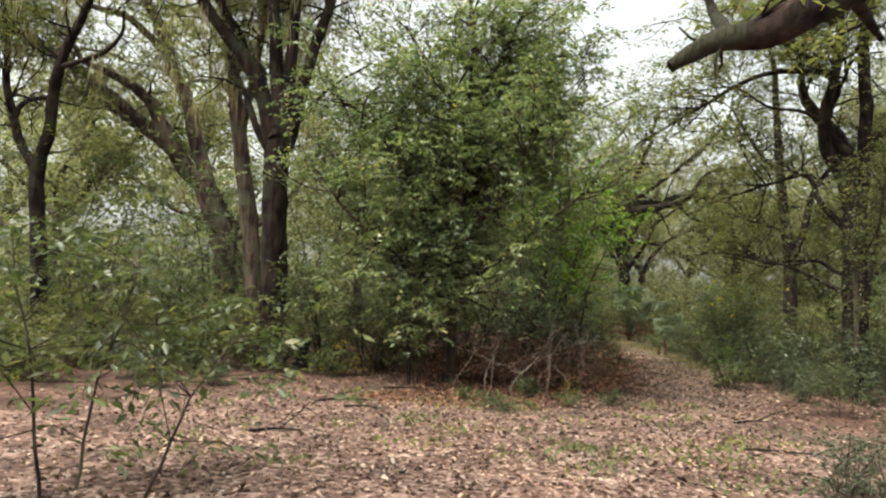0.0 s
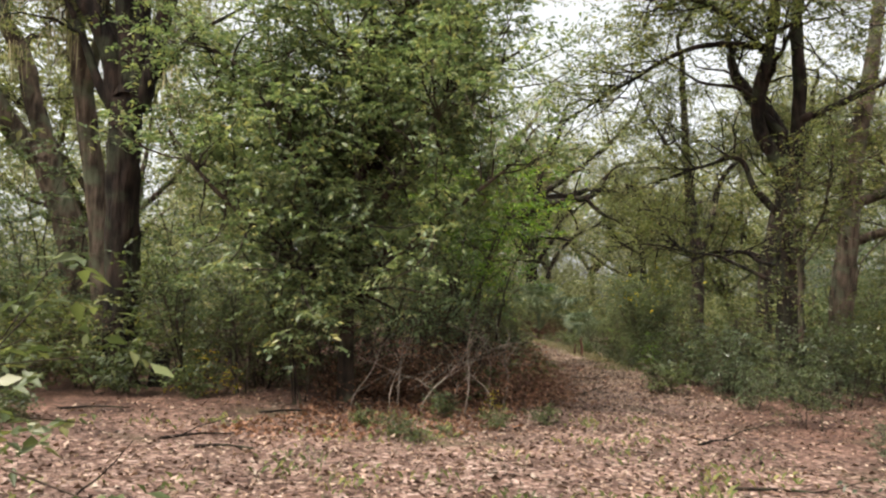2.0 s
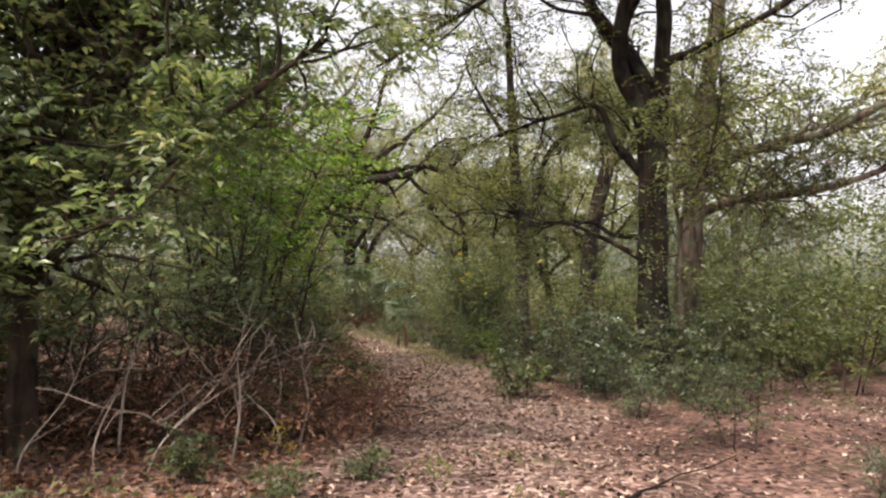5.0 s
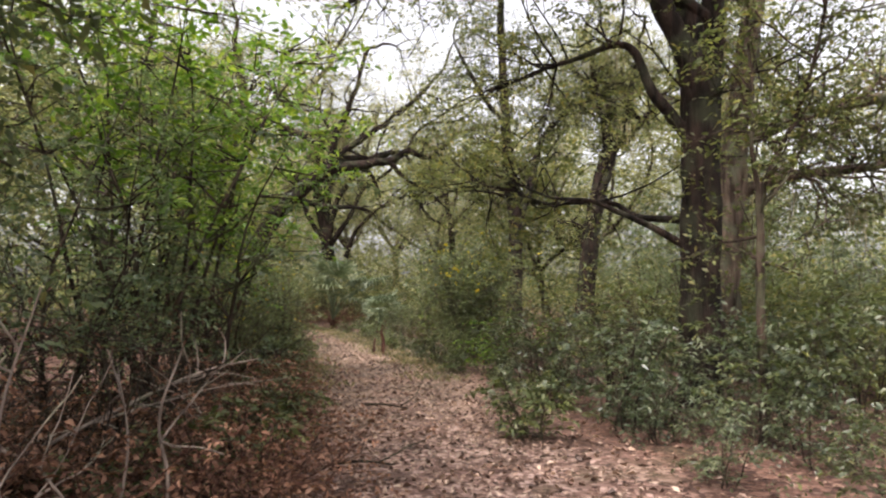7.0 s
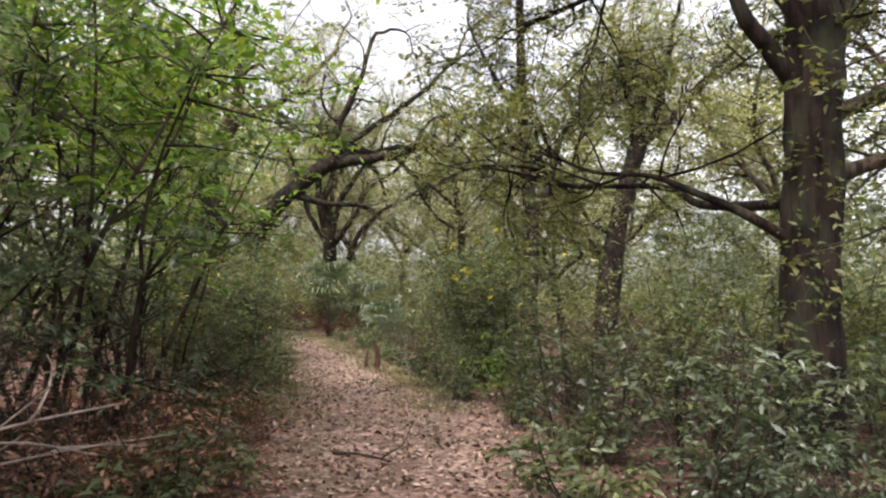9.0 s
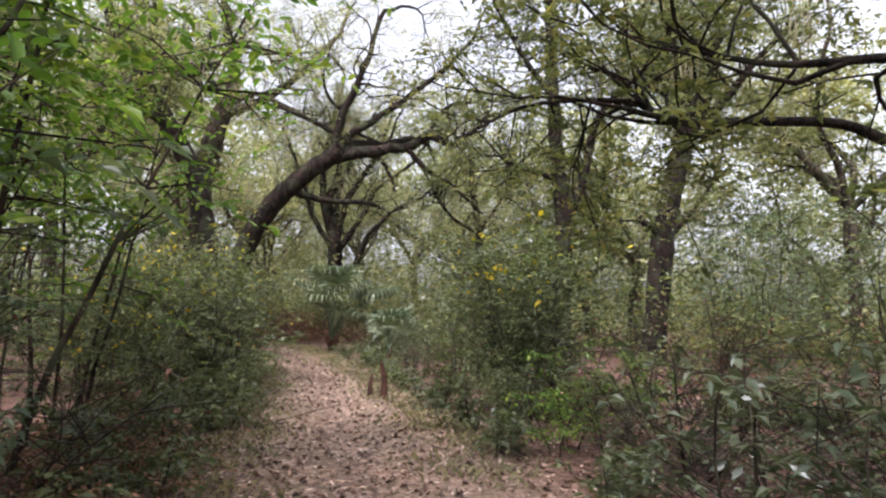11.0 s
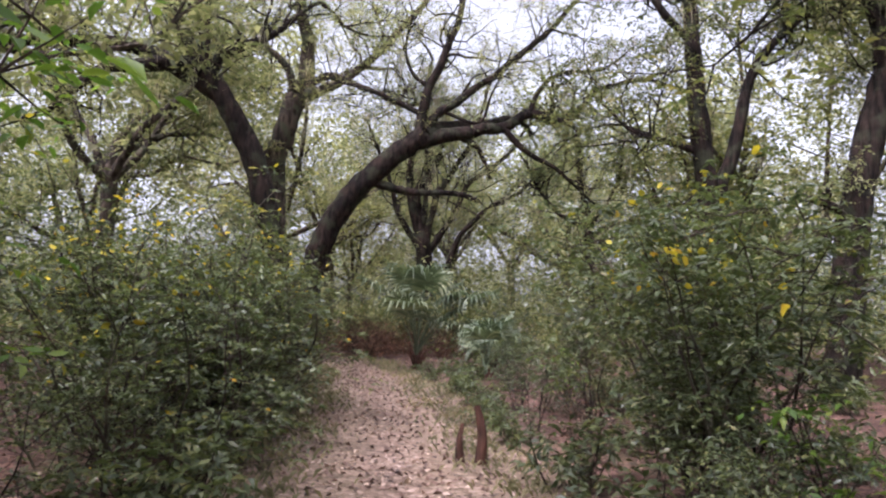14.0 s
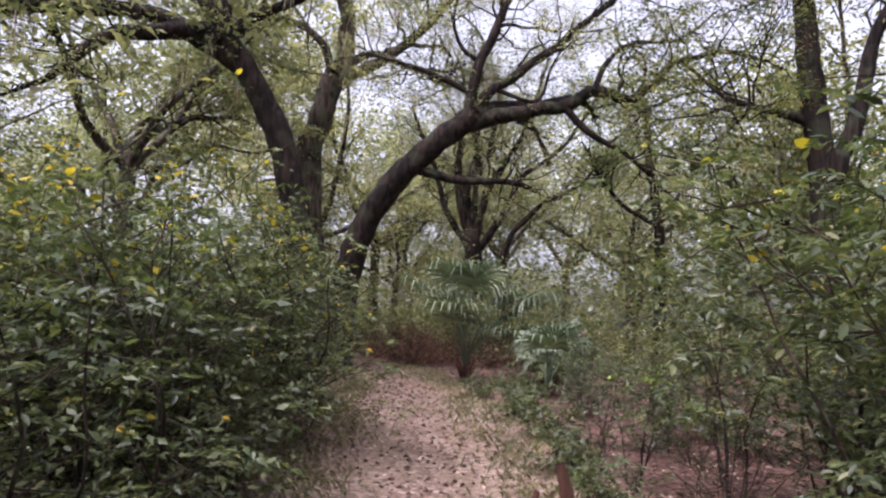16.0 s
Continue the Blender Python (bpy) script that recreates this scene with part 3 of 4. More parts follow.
arch_oak.limb("limb", [(15.03, 40.71, 9.12), (15.42, 40.53, 10.10), (16.19, 40.31, 10.76), (17.77, 40.30, 11.05), (19.16, 40.23, 12.16)], 0.12, 0.03)
arch_oak.limb("limb", [(11.48, 41.27, 9.85), (10.73, 41.33, 10.45), (10.49, 41.27, 11.35), (10.69, 41.09, 12.63)], 0.09, 0.03)
arch_oak.limb("limb", [(11.98, 41.27, 9.05), (13.25, 41.07, 8.74), (13.64, 40.88, 9.84), (14.20, 40.65, 10.96)], 0.08, 0.03)

path_oak = Plant("oak_tree", "huge dark live oak with low sweeping limbs above shrubs", "tree", "")
path_oak.limb("trunk", [(6.54, 38.90, -0.15), (6.15, 38.64, 3.58), (5.50, 38.48, 6.03), (4.61, 38.45, 7.74), (4.06, 38.46, 8.52)], 0.38, 0.3)
path_oak.limb("limb", [(4.60, 38.44, 7.81), (3.78, 38.53, 8.36), (2.96, 38.62, 8.84), (1.64, 38.82, 9.25), (0.11, 38.61, 8.98), (-1.30, 38.40, 8.61), (-2.79, 37.95, 7.69)], 0.3, 0.14)
path_oak.limb("limb", [(4.14, 38.46, 8.38), (3.57, 38.45, 9.37), (2.94, 38.46, 10.29), (2.35, 38.41, 11.73)], 0.27, 0.14)
path_oak.limb("limb", [(4.16, 38.45, 8.45), (4.59, 38.29, 9.20), (5.79, 38.03, 9.61), (6.89, 38.29, 10.92)], 0.2, 0.07)
path_oak.limb("limb", [(4.06, 38.47, 8.45), (3.95, 38.36, 9.61), (4.00, 38.17, 11.21)], 0.17, 0.09)

pale_oak = Plant("oak_tree", "grey live oak with broken reddish bark behind the leaning one", "tree", "")
pale_oak.limb("trunk", [(6.73, 46.06, -0.15), (6.03, 45.45, 6.90), (6.34, 45.20, 8.55), (6.75, 44.93, 10.32)], 0.5, 0.4)
pale_oak.limb("limb", [(6.72, 44.96, 10.11), (7.75, 44.72, 10.56), (8.73, 44.48, 11.12), (10.08, 44.10, 12.30), (11.40, 43.66, 14.10)], 0.26, 0.12)
pale_oak.limb("limb", [(6.70, 44.94, 10.31), (6.38, 44.88, 11.33), (5.73, 44.92, 12.02), (4.59, 45.08, 12.39), (3.16, 45.34, 12.43)], 0.18, 0.07)
pale_oak.limb("limb", [(6.94, 44.88, 10.47), (8.12, 44.58, 11.19), (9.72, 43.87, 10.40), (10.85, 43.22, 9.82), (11.77, 42.84, 9.98)], 0.17, 0.05)

fan_oak = Plant("oak_tree", "many-stemmed oak fanning out from a short trunk", "tree", "")
fan_oak.limb("trunk", [(14.15, 52.93, -0.15), (14.04, 52.64, 3.54), (13.87, 52.45, 5.46)], 0.55, 0.42)
fan_oak.limb("limb", [(13.94, 52.47, 5.18), (13.17, 52.33, 7.63), (12.96, 52.12, 9.81), (13.30, 51.77, 12.30), (13.71, 51.45, 14.51)], 0.26, 0.1)
fan_oak.limb("limb", [(13.94, 52.47, 5.18), (14.34, 52.11, 7.67), (15.16, 51.77, 9.35), (16.09, 51.41, 11.04), (16.76, 51.01, 13.54)], 0.24, 0.09)
fan_oak.limb("limb", [(14.07, 52.47, 4.92), (15.25, 52.04, 6.89), (16.10, 51.68, 8.71), (17.65, 51.25, 10.00), (19.03, 50.78, 11.98)], 0.2, 0.08)
fan_oak.limb("limb", [(13.84, 52.45, 5.46), (13.87, 52.14, 8.20), (14.46, 51.81, 10.15), (14.66, 51.52, 12.35)], 0.2, 0.08)
fan_oak.limb("limb", [(15.15, 52.37, 4.14), (15.84, 52.02, 6.09), (17.38, 51.56, 7.66), (18.96, 51.18, 8.55), (20.21, 50.75, 10.38)], 0.18, 0.06)
fan_oak.limb("limb", [(13.73, 52.51, 5.18), (12.53, 52.51, 7.05), (11.87, 52.41, 8.95), (10.93, 52.34, 11.10)], 0.2, 0.08)

twin_oak = Plant("oak_tree", "dark oak with two upright stems in the undergrowth", "tree", "")
twin_oak.limb("trunk", [(17.69, 34.12, -0.15), (17.58, 33.95, 2.94), (17.53, 33.81, 4.51), (17.27, 33.73, 6.25), (17.05, 33.65, 7.82), (16.84, 33.55, 9.56), (16.64, 33.41, 11.65), (16.44, 33.25, 13.91)], 0.36, 0.16)
twin_oak.limb("limb", [(17.59, 33.76, 4.86), (17.95, 33.53, 5.92), (18.13, 33.34, 7.15), (18.46, 33.08, 8.55), (19.23, 32.71, 9.62), (20.35, 32.25, 10.34), (21.31, 31.22, 10.97)], 0.22, 0.06)
twin_oak.limb("limb", [(17.23, 33.75, 6.22), (16.26, 34.05, 6.54), (15.41, 34.31, 6.87), (14.71, 34.88, 7.87)], 0.12, 0.03)
twin_oak.limb("limb", [(16.86, 33.58, 9.21), (16.07, 33.77, 10.06), (15.34, 33.90, 11.26), (14.60, 34.02, 12.64)], 0.13, 0.05)

fork_oak = Plant("oak_tree", "grey-brown oak trunk forking high into spreading limbs", "tree", "")
fork_oak.limb("trunk", [(19.76, 31.94, -0.15), (19.84, 31.60, 3.41), (20.00, 31.33, 5.53), (20.49, 30.93, 7.89)], 0.4, 0.33)
fork_oak.limb("limb", [(20.47, 30.95, 7.73), (20.11, 30.92, 9.26), (19.72, 30.91, 10.71), (19.32, 30.87, 12.49)], 0.2, 0.09)
fork_oak.limb("limb", [(20.52, 30.92, 7.81), (21.10, 30.57, 9.37), (21.26, 30.37, 10.75), (21.39, 30.15, 12.54)], 0.2, 0.09)
fork_oak.limb("limb", [(20.61, 30.89, 7.85), (21.52, 30.48, 8.81), (22.38, 30.06, 9.97), (23.68, 29.46, 11.46)], 0.19, 0.08)
fork_oak.limb("stub", [(19.73, 31.54, 4.35), (19.28, 31.67, 4.62), (18.89, 31.79, 4.77)], 0.13, 0.09)

round_oak = Plant("oak_tree", "small round-crowned oak above the far undergrowth", "tree", "")
round_oak.limb("trunk", [(20.05, 45.71, -0.15), (19.90, 45.33, 3.90), (19.71, 45.14, 5.90), (19.27, 44.99, 7.88), (19.05, 44.83, 9.66)], 0.26, 0.14)
round_oak.limb("limb", [(19.73, 45.16, 5.67), (18.48, 45.31, 6.29), (17.30, 45.38, 7.58), (16.56, 45.37, 8.89)], 0.12, 0.04)
round_oak.limb("limb", [(19.78, 45.12, 5.90), (20.43, 44.90, 6.82), (21.01, 44.64, 8.18), (21.11, 44.40, 10.18)], 0.12, 0.04)

holly_tree = Plant("holly_tree", "bushy small evergreen tree with dense glossy leaves over dark brush", "tree", "")
holly_tree.limb("trunk", [(0.11, 13.49, -0.15), (0.09, 13.39, 1.38), (0.11, 13.31, 2.30), (0.20, 13.23, 3.23), (0.27, 13.07, 5.07), (0.31, 12.93, 6.79), (0.2, 12.9, 7.9)], 0.13, 0.04)
holly_tree.limb("limb", [(0.09, 13.34, 1.96), (-0.30, 13.25, 2.91), (-0.78, 12.66, 3.84), (-1.32, 12.09, 4.63)], 0.08, 0.03)
holly_tree.limb("limb", [(0.13, 13.31, 2.30), (0.58, 12.83, 3.31), (1.12, 12.27, 4.07), (1.61, 11.79, 5.00)], 0.08, 0.03)
holly_tree.limb("limb", [(0.11, 13.35, 1.84), (-0.44, 13.95, 2.92), (-1.04, 14.28, 4.82), (-2.16, 14.56, 6.14)], 0.06, 0.02)
holly_tree.limb("limb", [(0.22, 13.18, 3.8), (1.3, 12.7, 5.0), (2.7, 12.5, 5.8)], 0.06, 0.02)
holly_tree.limb("limb", [(0.22, 13.18, 3.7), (-1.2, 12.8, 4.9), (-2.5, 12.6, 5.7)], 0.06, 0.02)
holly_tree.limb("limb", [(0.27, 13.07, 5.0), (1.3, 13.3, 6.3), (2.2, 13.4, 7.0)], 0.05, 0.02)
holly_tree.limb("limb", [(0.27, 13.07, 5.07), (-0.4, 12.9, 6.2), (-1.1, 12.8, 7.2)], 0.05, 0.02)
holly_tree.limb("limb", [(0.29, 13.0, 5.6), (0.9, 12.8, 6.7), (1.3, 12.7, 7.6)], 0.05, 0.02)
holly_tree.limb("limb", [(0.17, 13.23, 3.22), (0.93, 13.88, 5.06), (1.91, 14.33, 7.03)], 0.06, 0.02)
holly_tree.limb("limb", [(0.10, 13.37, 1.61), (0.72, 12.51, 2.29), (1.71, 12.05, 3.15), (2.58, 11.80, 3.88)], 0.06, 0.02)
holly_tree.limb("limb", [(0.08, 13.37, 1.61), (-0.82, 12.69, 2.34), (-1.90, 12.20, 3.22), (-2.57, 12.12, 4.04)], 0.06, 0.02)

overhead_oak = Plant("oak_tree", "oak whose heavy broken limb hangs over the clearing", "tree", "")
overhead_oak.limb("trunk", [(7.60, 3.60, -0.15), (7.50, 3.70, 2.00), (7.20, 3.80, 4.20), (7.30, 3.60, 7.50)], 0.36, 0.2)
overhead_oak.limb("stub", [(7.21, 3.78, 4.6), (6.5, 4.0, 5.2), (5.58, 4.10, 5.13), (3.91, 3.94, 4.37), (2.84, 3.97, 3.94), (2.27, 3.98, 3.65), (1.92, 4.00, 3.43), (1.64, 4.00, 3.36), (1.48, 4.01, 3.27), (1.36, 4.01, 3.18)], 0.22, 0.04)
overhead_oak.limb("limb", [(1.74, 4.00, 3.40), (1.71, 4.18, 3.64), (1.68, 4.26, 3.87)], 0.05, 0.02)
overhead_oak.limb("limb", [(2.49, 3.98, 3.73), (2.89, 4.39, 3.70), (3.10, 4.59, 3.67)], 0.05, 0.02)

main_oak.build(BARK_DARKENED, np.random.default_rng(11), 360, 2.0, OAK_LEAF, 26, 0.082, 0.38, 6, 0.4, low=0.5, trunk_low=0.95, boughs=10)
vr = np.random.default_rng(31)
va, vz = vr.uniform(0, 6.28, 46), vr.uniform(0.9, 4.6, 46)
vine = sprays(vr, np.stack([-0.13 + 0.34 * np.cos(va), -0.13 + 0.34 * np.sin(va), vz], axis=1), 11, 0.17, 1.0)
part("climbing_vine", raw_mesh("climbing_vine", *leaf_cloud(vine, 0.085, vr), OAK_LEAF), main_oak.root, "leafy vine climbing the bark")
rear_oak.build(BARK_PALE, np.random.default_rng(12), 180, 2.0, OAK_LEAF, 18, 0.095, 0.38, 40, 0.6, boughs=4)
left_oak.build(BARK_DARKENED, np.random.default_rng(13), 100, 2.0, OAK_LEAF, 20, 0.085, 0.42, 90, 0.7, low=0.6, trunk_low=0.95, boughs=8)
leaning_oak.build(BARK_PALE, np.random.default_rng(14), 150, 2.4, HAZED_LEAF, 16, 0.12, 0.52, 120, 0.9, low=0.5, trunk_low=0.95, boughs=10)
grey_oak.build(BARK_PALE, np.random.default_rng(15), 100, 2.2, HAZED_LEAF, 16, 0.12, 0.52, 100, 1.0, boughs=6)
edge_oak.build(BARK_DARKENED, np.random.default_rng(16), 60, 2.0, OAK_LEAF, 18, 0.095, 0.42, 40, 0.7, boughs=10)
arch_oak.build(BARK_DARKENED, np.random.default_rng(17), 240, 1.8, HAZED_LEAF, 17, 0.075, 0.4, 40, 0.5, low=0.5, trunk_low=0.95, boughs=30)
path_oak.build(BARK_DARKENED, np.random.default_rng(18), 190, 2.0, HAZED_LEAF, 17, 0.078, 0.42, 40, 0.6, low=0.5, trunk_low=0.9, boughs=18)
pale_oak.build(BARK_GREY, np.random.default_rng(19), 190, 2.4, HAZED_LEAF, 15, 0.1, 0.52, 70, 0.8, low=0.4, trunk_low=0.9, boughs=12)
fan_oak.build(BARK_DARKENED, np.random.default_rng(20), 190, 2.8, HAZED_LEAF, 14, 0.11, 0.58, 120, 1.0, low=0.4, boughs=16)
twin_oak.build(BARK_DARKENED, np.random.default_rng(21), 200, 2.2, OAK_LEAF, 18, 0.105, 0.45, 40, 0.7, low=0.4, trunk_low=0.7, boughs=10)
fork_oak.build(BARK_DARKENED, np.random.default_rng(22), 170, 2.1, HAZED_LEAF, 20, 0.095, 0.46, 40, 0.7, low=0.6, trunk_low=0.97, boughs=10)
round_oak.build(BARK_DARKENED, np.random.default_rng(23), 80, 1.9, SHRUB_LEAF, 20, 0.1, 0.45, 10, 0.6, low=0.5, trunk_low=0.7)
holly_tree.build(STEM, np.random.default_rng(24), 430, 1.5, HOLLY_LEAF, 20, 0.1, 0.36, low=0.1, lift=0.02, floor=0.9)
slim_tree.build(STEM, np.random.default_rng(26), 36, 1.1, OAK_LEAF, 10, 0.085, 0.3, low=0.2)
overhead_oak.build(BARK_DARKENED, np.random.default_rng(25), 16, 1.0, OAK_LEAF, 7, 0.08, 0.35)


# ---- undergrowth ----
def shrub(name, label, rng, tall, wide, stems, leaf, per, size, spread, bark=STEM, bare=0.15, fine=False, category="shrub", lean=0.5, accent=None, branch=9, group="", kink=0.14):
    """Several thin stems from one foot, forked twigs and leaf sprays. Built at the origin."""
    root = base_of(name, 0, 0, 0, label, category, group)
    wood, tips = [], []
    for _ in range(stems):
        a = rng.uniform(0, 2 * math.pi)
        foot = np.array((math.cos(a), math.sin(a), 0)) * rng.uniform(0, 0.18) * wide
        foot[2] = -0.08
        way = np.array((math.cos(a) * lean * wide / tall, math.sin(a) * lean * wide / tall, 1.0))
        ln = tall * rng.uniform(0.65, 1.0)
        line = crooked(rng, foot, unit(way), ln, 9, kink, 0.06)
        r = 0.006 + 0.005 * tall * rng.uniform(0.6, 1.2)
        part("stem", raw_mesh("stem", *tube(line, r, 0.004, 6), bark, True), root)
        for _ in range(branch):
            i = rng.integers(max(1, int(bare * 9)), 10)
            b = rng.uniform(0, 2 * math.pi)
            out = np.array((math.cos(b), math.sin(b), rng.uniform(-0.1, 0.7)))
            tw = crooked(rng, line[i], unit(out), wide * rng.uniform(0.2, 0.5), 4, 0.3, 0.04)
            wood.append(tube(tw[::2], r * 0.4, 0.003, 3))
            tips += [tw[2], tw[4]]
        tips.append(line[-1])
    tagged(part("branchwork", raw_mesh("branchwork", *joined(wood), bark, True), root), kind="stuff")
    tips = np.array(tips)
    tips = tips[tips[:, 2] > 0.06]
    pts, ways = shoots(rng, tips, per, spread)
    ways, pts = ways[pts[:, 2] > 0.03], pts[pts[:, 2] > 0.03]
    part("foliage", raw_mesh("foliage", *leaf_cloud(pts, size, rng, up=0.7, fine=fine, ways=ways), leaf), root)
    if accent:
        few = pts[rng.choice(len(pts), max(6, len(pts) // 120), p=pts[:, 2] ** 4 / (pts[:, 2] ** 4).sum())]
        part("autumn_foliage", raw_mesh("autumn_foliage", *leaf_cloud(few, size * 1.35, rng, aspect=0.6, fine=True), accent), root, "yellow autumn leaves")
    return root


def put(ob, x, y, turn, scale, lower=0.0, wide=1.0):
    z = float(height(np.array([x]), np.array([y]))[0]) - lower
    m = Matrix.Translation((x, y, z)) @ Matrix.Rotation(turn, 4, "Z") @ Matrix.Diagonal((scale * wide, scale * wide, scale, 1))
    return m


def scatter(proto, spots, rng, lo=0.8, hi=1.2):
    """Copies of one plant at the given spots; the plant itself takes the first one."""
    for i, (x, y, *s) in enumerate(spots):
        m = put(proto, x, y, rng.uniform(0, 6.28), (s[0] if s else 1.0) * rng.uniform(lo, hi))
        if i == len(spots) - 1:
            proto.matrix_basis = m
        else:
            copy_thing(proto, m)


def along(rng, y0, y1, step, side, near, far):
    """Spots beside the path, on one side, between two distances from it."""
    out, y = [], y0
    while y < y1:
        x = float(np.interp(y, LINE[:, 1], LINE[:, 0]))
        out.append((x + side * rng.uniform(near, far), y + rng.uniform(-0.4, 0.4)))
        y += step * rng.uniform(0.7, 1.3)
    return out


r = np.random.default_rng(40)
thicket = shrub("thicket_tree", "slim understory tree with thin stems and dense green leaves", np.random.default_rng(101), 5.2, 2.6, 4, HOLLY_LEAF, 20, 0.085, 0.27, bare=0.28, branch=22, category="tree", fine=False)
scatter(thicket, [(1.6, 16.2), (0.6, 15.2, 0.7), (2.9, 18.2), (3.0, 20.4), (1.9, 19.4), (-0.6, 17.6), (2.3, 17.2, 0.8), (3.4, 22.0, 0.8), (-7.0, 19.0), (-10.0, 17.5), (-12.5, 20.0), (-5.0, 21.0), (-14.5, 17.0), (-8.6, 22.6), (-3.2, 17.6, 0.8), (-8.6, 15.6, 0.8), (-11.6, 15.2, 0.9), (-6.2, 16.4, 0.7), (18.6, 15.6, 0.9), (20.4, 18.2), (22.0, 21.4, 1.1), (24.4, 17.4), (21.8, 14.0), (25.6, 24.4, 1.2), (27.8, 28.0, 1.1), (24.0, 30.8), (28.6, 20.6, 1.2), (29.6, 33.6, 1.2), (17.4, 13.0, 0.8), (19.5, 28.4, 0.9), (21.5, 29.4), (20.6, 26.8, 0.9), (23.4, 31.4, 1.1), (25.6, 33.2, 1.2), (16.4, 19.6, 0.8), (18.2, 21.4, 0.9), (17.2, 17.6, 0.8), (14.9, 20.8, 0.7)], np.random.default_rng(113))
limes = shrub("young_tree", "young broadleaf tree with bright yellow-green leaves", np.random.default_rng(102), 4.6, 2.4, 4, LIME_LEAF, 14, 0.1, 0.32, bare=0.45, branch=20, category="tree", fine=True, lean=0.2, kink=0.07)
scatter(limes, [(4.0, 22.4, 1.1), (3.4, 20.9, 1.2), (2.9, 19.4, 1.3), (2.2, 18.0, 1.35)], np.random.default_rng(114))
broad = shrub("tall_shrub", "tall leafy shrub on thin stems, its top leaves yellowing", np.random.default_rng(130), 3.7, 1.9, 7, SHRUB_LEAF, 18, 0.085, 0.24, bare=0.3, branch=17, fine=True, lean=0.3, accent=YELLOW_LEAF)
scatter(broad, [(10.9, 25.4, 1.05), (11.8, 26.7, 1.1), (9.8, 23.5, 0.75), (10.7, 24.0, 0.9)], np.random.default_rng(131), 0.9, 1.1)
dense = shrub("shrub", "dense leafy evergreen shrub beside the path", np.random.default_rng(103), 2.7, 2.2, 8, SHRUB_LEAF, 18, 0.07, 0.22, bare=0.28, branch=17, accent=YELLOW_LEAF)
scatter(dense, [(-0.4, 14.4, 0.7), (-1.4, 14.8, 0.8), (5.4, 26.6, 1.1), (4.4, 26.0, 1.05), (5.6, 28.4, 1.1), (4.5, 28.2, 1.25), (6.0, 30.4), (5.0, 30.5, 1.1), (3.7, 27.2, 1.1), (6.2, 32.6, 0.9), (13.2, 28.6, 0.9), (5.75, 26.1, 1.15), (5.9, 27.7, 1.2), (6.1, 29.5, 1.25), (5.3, 24.7, 0.75), (5.9, 31.4, 1.2), (4.4, 22.9, 0.6)], np.random.default_rng(115))
waxy = shrub("shrub", "waist-high shrub with waxy grey-green leaves", np.random.default_rng(104), 1.5, 1.5, 6, BLUE_LEAF, 10, 0.08, 0.16, branch=9)
scatter(waxy, along(r, 14.8, 18, 1.6, 1, 2.2, 3.2) + [(x, y, 0.6) for x, y in along(r, 18, 22.5, 1.9, 1, 2.0, 4.2)] + [(7.0, 12.9, 0.7), (8.0, 12.7, 0.5)] + [(x, y, 0.8) for x, y in along(r, 23, 38, 3.2, 1, 2.4, 4.0)] + [(7.6, 14.2, 0.8), (8.7, 14.0), (8.3, 15.1), (10.2, 14.6), (10.8, 15.6, 1.1), (9.6, 17.0), (6.4, 9.4, 0.35), (3.6, 5.9, 0.6), (4.1, 6.3, 0.45), (5.15, 22.5, 0.42), (4.9, 22.1, 0.4)], np.random.default_rng(116))
low = shrub("shrub", "low leafy seedling shrub on the forest floor", np.random.default_rng(105), 0.8, 1.0, 5, SHRUB_LEAF, 8, 0.085, 0.12, branch=8)
scatter(low, [(r.uniform(11.4, 18.5), r.uniform(17, 30), 0.9) for _ in range(26)] + along(r, 13.5, 30, 1.0, -1, 1.5, 2.1) + along(r, 15, 36, 1.7, 1, 1.5, 2.0) + [(-4.6, 10.6), (-3.9, 10.9, 0.8), (-5.6, 11.6), (-6.6, 12.4, 1.3), (-5.0, 12.8, 1.3), (-3.6, 13.6, 1.3), (-2.2, 13.4), (1.0, 10.3, 0.35), (0.4, 11.2, 0.5), (2.1, 11.2, 0.4), (1.6, 12.0, 0.6), (2.9, 11.6, 0.4), (1.4, 10.7, 0.3), (0.7, 10.6, 0.4), (-7.6, 11.4), (-8.6, 12.4, 1.4)], np.random.default_rng(117))
bare = shrub("bare_shrub", "thin leafless brown shrub tangled under the trees", np.random.default_rng(106), 1.8, 1.8, 9, DRY_LEAF, 2, 0.05, 0.2, branch=16, bare=0.0, lean=0.8)
scatter(bare, [(1.0, 15.2), (2.4, 16.0), (3.2, 17.2), (0.0, 14.6), (3.9, 19.0), (2.0, 14.2, 0.8), (-1.4, 15.2), (10.4, 18.0), (9.6, 19.4), (12.6, 22.4), (9.9, 26.2, 0.5), (11.2, 28.6, 0.6), (12.4, 26.0, 0.7), (13.0, 19.0), (9.8, 28.4, 0.4), (12.4, 31.0, 0.7), (5.6, 36.6), (9.9, 47.5, 1.1), (11.8, 46.6, 1.1), (13.4, 45.2), (6.8, 43.6), (9.8, 44.4), (-3.8, 14.4), (-5.6, 15.4), (8.0, 48.0), (5.4, 46.0)], np.random.default_rng(118))
wisp = shrub("shrub", "spindly tall shrub with sparse mid-green leaves", np.random.default_rng(107), 2.5, 1.5, 5, SHRUB_LEAF, 7, 0.095, 0.15, branch=12, bare=0.5)
